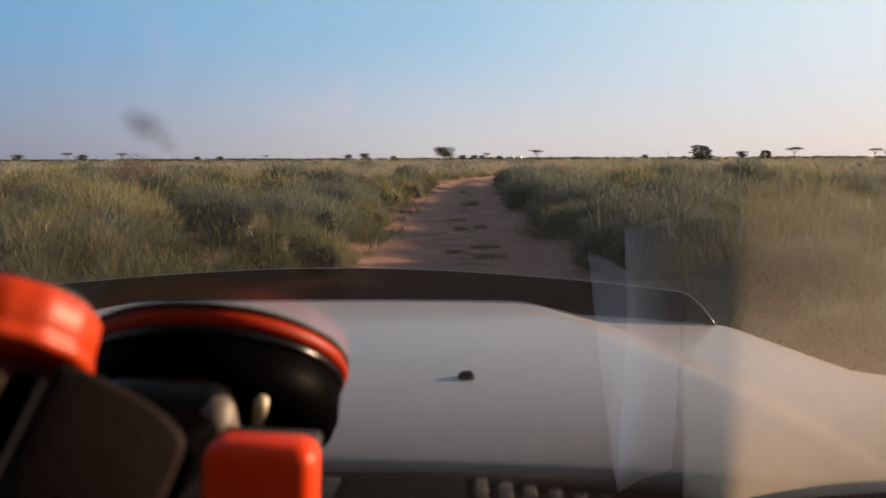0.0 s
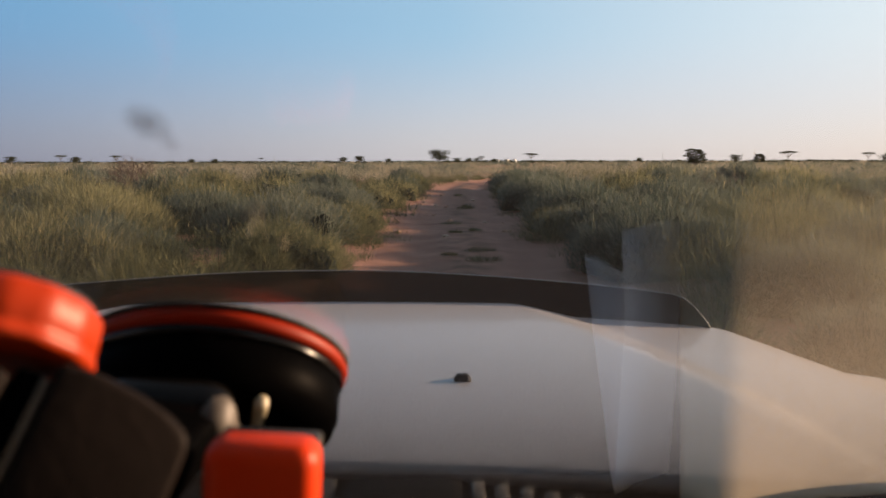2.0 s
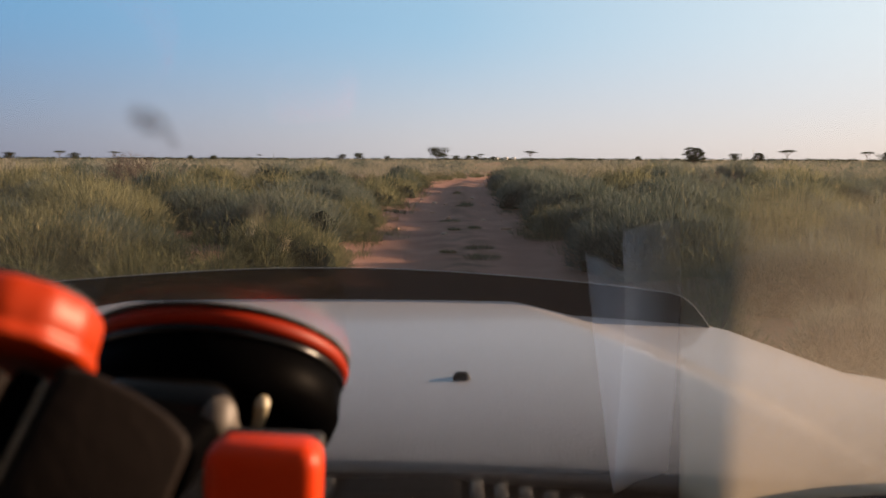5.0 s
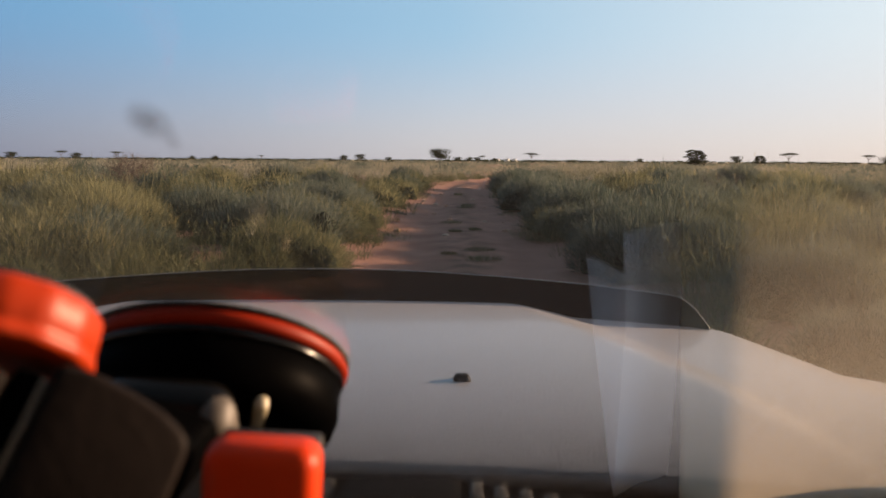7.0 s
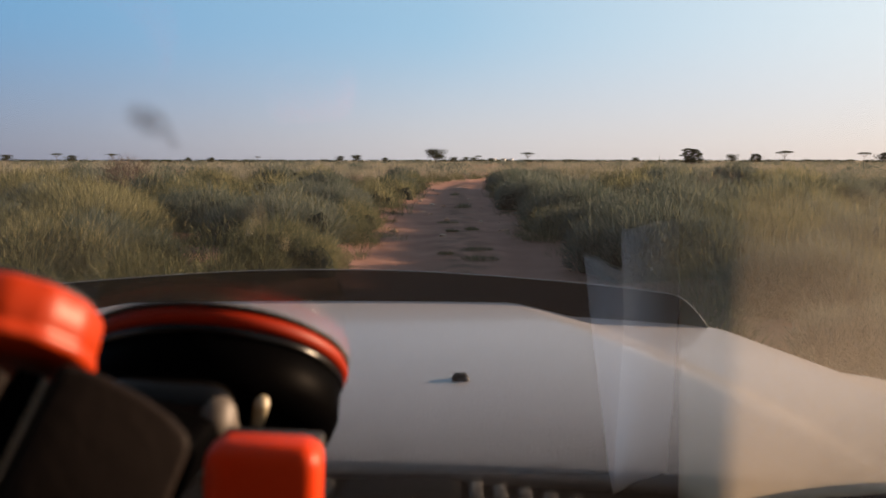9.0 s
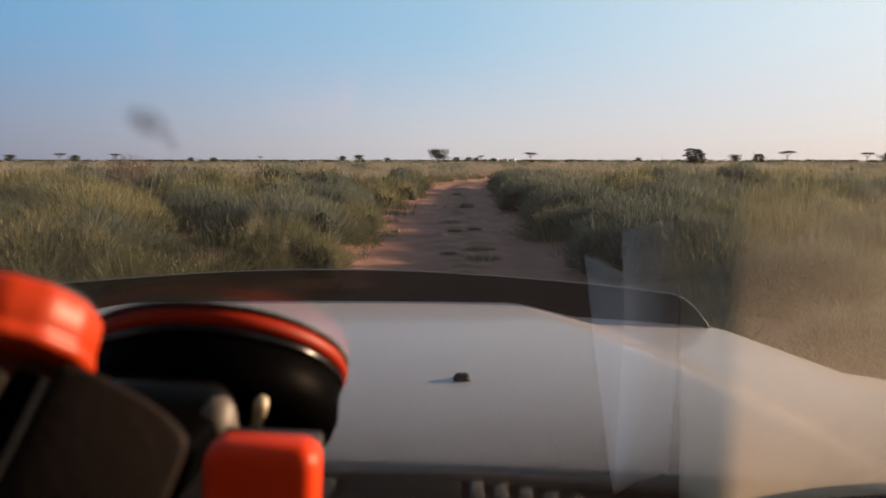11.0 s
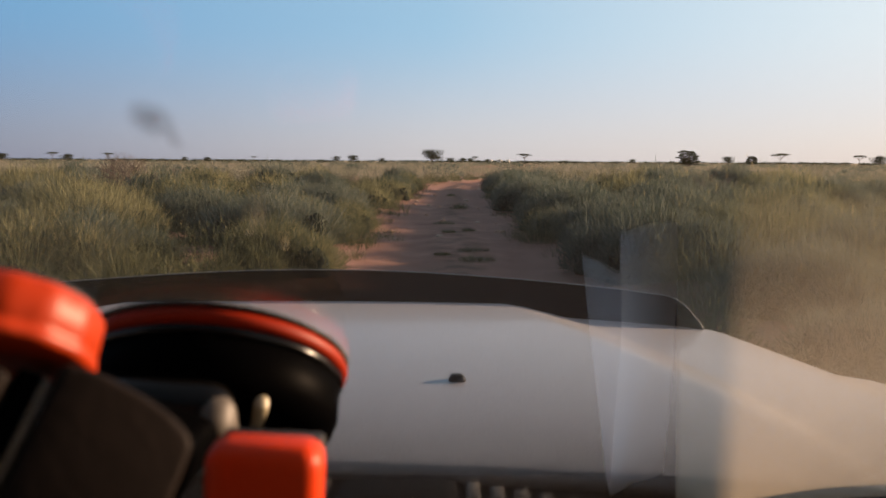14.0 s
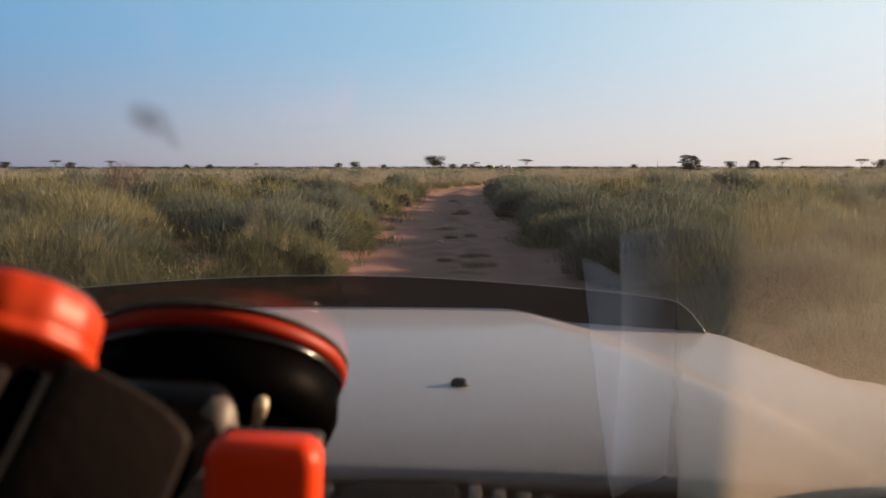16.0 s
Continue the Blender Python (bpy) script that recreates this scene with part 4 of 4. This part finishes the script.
clump_spots = (
      [(track_x(y) - 1.5 - 1.15 * (0.78 + 0.13 * math.sin(y * 2.3)), y, 0.06, 0.78 + 0.13 * math.sin(y * 2.3), y * 53 % 360) for y in (9.6, 15.8, 23, 28, 39)]
      + [(-5.3, 11.3, 0.06, 1.12, 77), (-6.6, 10.6, 0.06, 0.95, 140), (-11.5, 21, 0.08, 1.2, 66), (-14.5, 25.5, 0.08, 1.25, 288), (-6.9, 20.5, 0.08, 1.05, 12), (-10, 27, 0.08, 1.15, 190), (-17, 33, 0.08, 1.3, 250), (14.5, 33, 0.08, 1.3, 111), (11, 16.5, 0.08, 1.0, 222), (9.4, 29.5, 0.08, 1.1, 333)]
      + [(-4.9, 8.9, 0.05, 0.85, 15), (-8.9, 13.2, 0.06, 1.2, 254), (-6.3, 14.8, 0.06, 0.9, 318), (-11.6, 15.8, 0.07, 1.25, 44), (-3.4, 17.2, 0.06, 0.8, 186), (-5.9, 13.6, 0.08, 1.05, 120), (-8.2, 17.0, 0.08, 1.15, 200), (-5.2, 17.6, 0.08, 1.05, 40), (-5.6, 25, 0.08, 1.1, 300), (5.0, 11.2, 0.06, 0.85, 250), (7.2, 15.6, 0.08, 1.1, 70), (9.6, 20.5, 0.08, 1.15, 160), (6.3, 25, 0.08, 1.1, 10), (12.5, 27, 0.08, 1.2, 90), (-11, 36, 0.08, 1.2, 30), (7.5, 33, 0.08, 1.15, 210), (-6.4, 40, 0.08, 1.2, 140), (13, 48, 0.08, 1.3, 330)])
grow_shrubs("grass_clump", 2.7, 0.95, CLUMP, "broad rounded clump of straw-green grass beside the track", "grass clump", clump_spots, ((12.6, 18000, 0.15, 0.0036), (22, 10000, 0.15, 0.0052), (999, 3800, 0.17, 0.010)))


def thorn_bush():
    root = thing("thorn_bush", 0, 0, 0, "dark leafless thorn bush standing in the grass", "bush", "shrubs in the grass")
    r = random.Random(4)
    bm = bmesh.new()

    def grow(p, d, length, rad, level):
        mid = p + d * length * 0.5 + Vector((r.uniform(-1, 1), r.uniform(-1, 1), r.uniform(-0.4, 1))) * length * 0.12
        end = p + d * length
        tube(bm, [p, mid, end], [rad, rad * 0.8, rad * 0.5], 4)
        if level:
            for _ in range(4):
                nd = (d + Vector((r.uniform(-1, 1), r.uniform(-1, 1), r.uniform(-0.5, 0.9))) * 0.8).normalized()
                grow(p + (end - p) * r.uniform(0.45, 1.0), nd, length * r.uniform(0.45, 0.75), rad * 0.55, level - 1)
    for i in range(11):
        a = 2 * math.pi * i / 11 + r.uniform(-0.3, 0.3)
        grow(Vector((0, 0, -0.03)), Vector((math.cos(a), math.sin(a), r.uniform(0.5, 1.3))).normalized(), r.uniform(0.7, 1.0), 0.022, 3)
    part("branches", bm, THORN, root)
    return root


place(thorn_bush(), [(-9.8, 25, 0.05, 1.05, 0), (-17, 42, 0.05, 1.2, 90), (7.6, 22, 0.05, 0.8, 200)])


def acacia(name, tall, wide, style, label, leaves=170):
    """style: umbrella (flat crown on a bare trunk), round (full crown) or open (tiered, with gaps)."""
    root = thing(name, 0, 0, 0, label, "tree", "trees on the plain")
    bm = bmesh.new()
    fork = tall * {"umbrella": 0.5, "round": 0.22, "open": 0.18}[style]
    tube(bm, [(0, 0, -0.1), (0.05 * tall * 0.3, 0, fork * 0.5), (0, 0.02 * tall, fork)], [tall * 0.035, tall * 0.028, tall * 0.024], 8)
    ends = []
    limbs = {"umbrella": 8, "round": 11, "open": 34}[style]
    for i in range(limbs):
        a = 2 * math.pi * i / limbs + rng.uniform(-0.35, 0.35)
        r = wide * 0.5 * rng.uniform(0.35, 0.85)
        z = tall * {"umbrella": rng.uniform(0.84, 0.95), "round": rng.uniform(0.40, 0.84), "open": 0.25 + 0.7 * ((i * 0.618) % 1)}[style]
        if style == "open":
            r *= 1.15 - 0.5 * z / tall
        e = (r * math.cos(a), r * math.sin(a), z)
        tube(bm, [(0, 0.02 * tall, fork * 0.97), (e[0] * 0.5, e[1] * 0.5, fork + (z - fork) * 0.6), e], [tall * 0.016, tall * 0.010, tall * 0.004], 5)
        cr = wide * {"umbrella": 0.20, "round": 0.20, "open": 0.125}[style]
        ch = tall * {"umbrella": 0.065, "round": 0.17, "open": 0.045}[style]
        ends.append((*e, cr, ch))
        if style != "open":
            ends.append((e[0] * 0.4, e[1] * 0.4, z + tall * 0.03, cr, ch))
    part("trunk", bm, BARK, root)
    leaf_part("crown", leaf_cloud(ends, leaves, tall * 0.022), TREELEAF, root)
    return root


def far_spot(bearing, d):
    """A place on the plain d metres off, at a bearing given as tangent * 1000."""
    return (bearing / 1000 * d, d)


UMB = "flat-topped umbrella acacia on the far plain"
RND = "broad dark round-crowned tree on the far plain"
OPN = "ragged open-crowned thorn tree standing above the grass"
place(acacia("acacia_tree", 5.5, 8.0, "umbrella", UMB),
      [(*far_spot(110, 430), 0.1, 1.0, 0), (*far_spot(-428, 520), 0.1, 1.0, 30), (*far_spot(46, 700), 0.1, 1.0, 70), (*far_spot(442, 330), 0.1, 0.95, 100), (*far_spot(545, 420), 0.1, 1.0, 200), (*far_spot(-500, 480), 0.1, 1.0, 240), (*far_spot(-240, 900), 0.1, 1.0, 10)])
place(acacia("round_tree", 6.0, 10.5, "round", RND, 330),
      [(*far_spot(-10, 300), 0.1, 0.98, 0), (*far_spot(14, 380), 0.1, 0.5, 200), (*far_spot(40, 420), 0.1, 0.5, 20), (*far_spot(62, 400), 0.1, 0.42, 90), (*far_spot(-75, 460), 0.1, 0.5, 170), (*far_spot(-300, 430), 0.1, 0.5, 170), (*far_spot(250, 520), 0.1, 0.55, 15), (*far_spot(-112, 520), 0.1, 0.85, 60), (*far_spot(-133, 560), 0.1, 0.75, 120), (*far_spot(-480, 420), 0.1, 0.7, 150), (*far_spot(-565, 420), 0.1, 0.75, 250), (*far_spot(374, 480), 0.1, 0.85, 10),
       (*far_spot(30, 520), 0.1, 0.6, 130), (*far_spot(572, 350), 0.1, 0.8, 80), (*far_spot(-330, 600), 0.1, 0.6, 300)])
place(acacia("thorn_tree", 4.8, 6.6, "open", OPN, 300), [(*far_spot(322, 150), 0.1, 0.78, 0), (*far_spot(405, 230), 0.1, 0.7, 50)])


def far_scrub():
    """The low dark line of scrub along the horizon."""
    c = []
    for i in range(620):
        a = rng.uniform(-0.62, 0.62)
        d = rng.uniform(380, 1500)
        h = rng.uniform(0.5, 1.3) * (1 + d / 900)
        c.append((d * a, d, 0.1 + h * 0.5, h * rng.uniform(1.2, 3.5), h * 0.6))
    v = leaf_cloud(c, 60, 0.5)
    ob = new("far_scrub", mesh_from_arrays("far_scrub", v, np.arange(len(v)).reshape(-1, 4), TREELEAF, 4))
    tagged(ob, "dark low scrub along the far edge of the plain", "scrub", kind="stuff")


far_scrub()


def plain_scrub():
    """Low grey-green bushes dotted over the plain."""
    c = []
    for x, y in zip(*scatter(260, 46, 380, -36, 36, 5.0)):
        h = rng.uniform(0.7, 1.25)
        for _ in range(3):
            c.append((x + rng.normal(0, 0.9), y + rng.normal(0, 0.9), 0.1 + h * 0.5, h * rng.uniform(0.9, 1.8), h * 0.55))
    v = leaf_cloud(c, 70, 0.13)
    ob = new("plain_scrub", mesh_from_arrays("plain_scrub", v, np.arange(len(v)).reshape(-1, 4), LEAF, 4))
    tagged(ob, "grey-green low bushes scattered over the dry plain", "bushes", kind="stuff")


plain_scrub()


# ---- clods on the track, and a far building ----
def clod(seed):
    r = random.Random(seed)
    bm = bmesh.new()
    bmesh.ops.create_icosphere(bm, subdivisions=2, radius=1)
    for v in bm.verts:
        v.co *= 1 + 0.35 * noise.noise(v.co * 1.7 + Vector((seed * 3.1, 0, 0)))
        v.co.z *= 0.6
    return bm


clod_mats = (material("pale_red_earth", (0.42, 0.22, 0.15), 0.95, spread=0.2, scale=20, fine=90, bump=0.4), material("pale_stone", (0.40, 0.27, 0.20), 0.9, spread=0.2, scale=20, fine=90, bump=0.4))
cr = random.Random(12)
for i in range(20):
    y = cr.uniform(9.5, 34)
    x = track_x(y) + cr.choice((-1, 1)) * cr.uniform(0.25, 1.35)
    size = cr.uniform(0.018, 0.06) * (1 + y / 40)
    ob = part("earth_clod" if i % 3 else "stone", clod(i), clod_mats[0 if i % 3 else 1])
    ob.matrix_basis = pose(x, y, ground_z(x, y) + 0.15 * size, 0, 0, cr.uniform(0, 360)) @ Matrix.Scale(size, 4)
    tagged(ob, "dry clod of red earth lying on the track" if i % 3 else "small pale stone lying on the track", "clod" if i % 3 else "stone", "clods and stones on the track")

WALL = material("white_wall", (0.7, 0.68, 0.65), 0.85, spread=0.1, scale=0.8, fine=8)
TIN = material("tin_roof", (0.32, 0.32, 0.33), 0.5, 0.6, spread=0.15, scale=0.6, fine=6)
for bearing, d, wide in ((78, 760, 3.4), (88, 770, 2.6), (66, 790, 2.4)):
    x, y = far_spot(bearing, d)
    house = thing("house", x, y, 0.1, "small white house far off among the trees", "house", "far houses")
    house.rotation_euler.z = radians(58)
    part("wall", box(-wide / 2, wide / 2, -2, 2, -0.05, 2.5, 0.03, 1), WALL, house)
    part("roof", sheet(2, 4, lambda a, b, w=wide: (-w / 2 - 0.2 + (w + 0.4) * a, -2.3 + 4.6 * b, 2.5 + 0.8 * (1 - abs(2 * b - 1))), 0.1), TIN, house, "grey tin roof", smooth=False)
    part("door", box(-0.45, 0.45, -2.06, -1.98, 0.0, 2.0, 0.02, 1), PLASTIC, house, "dark door")
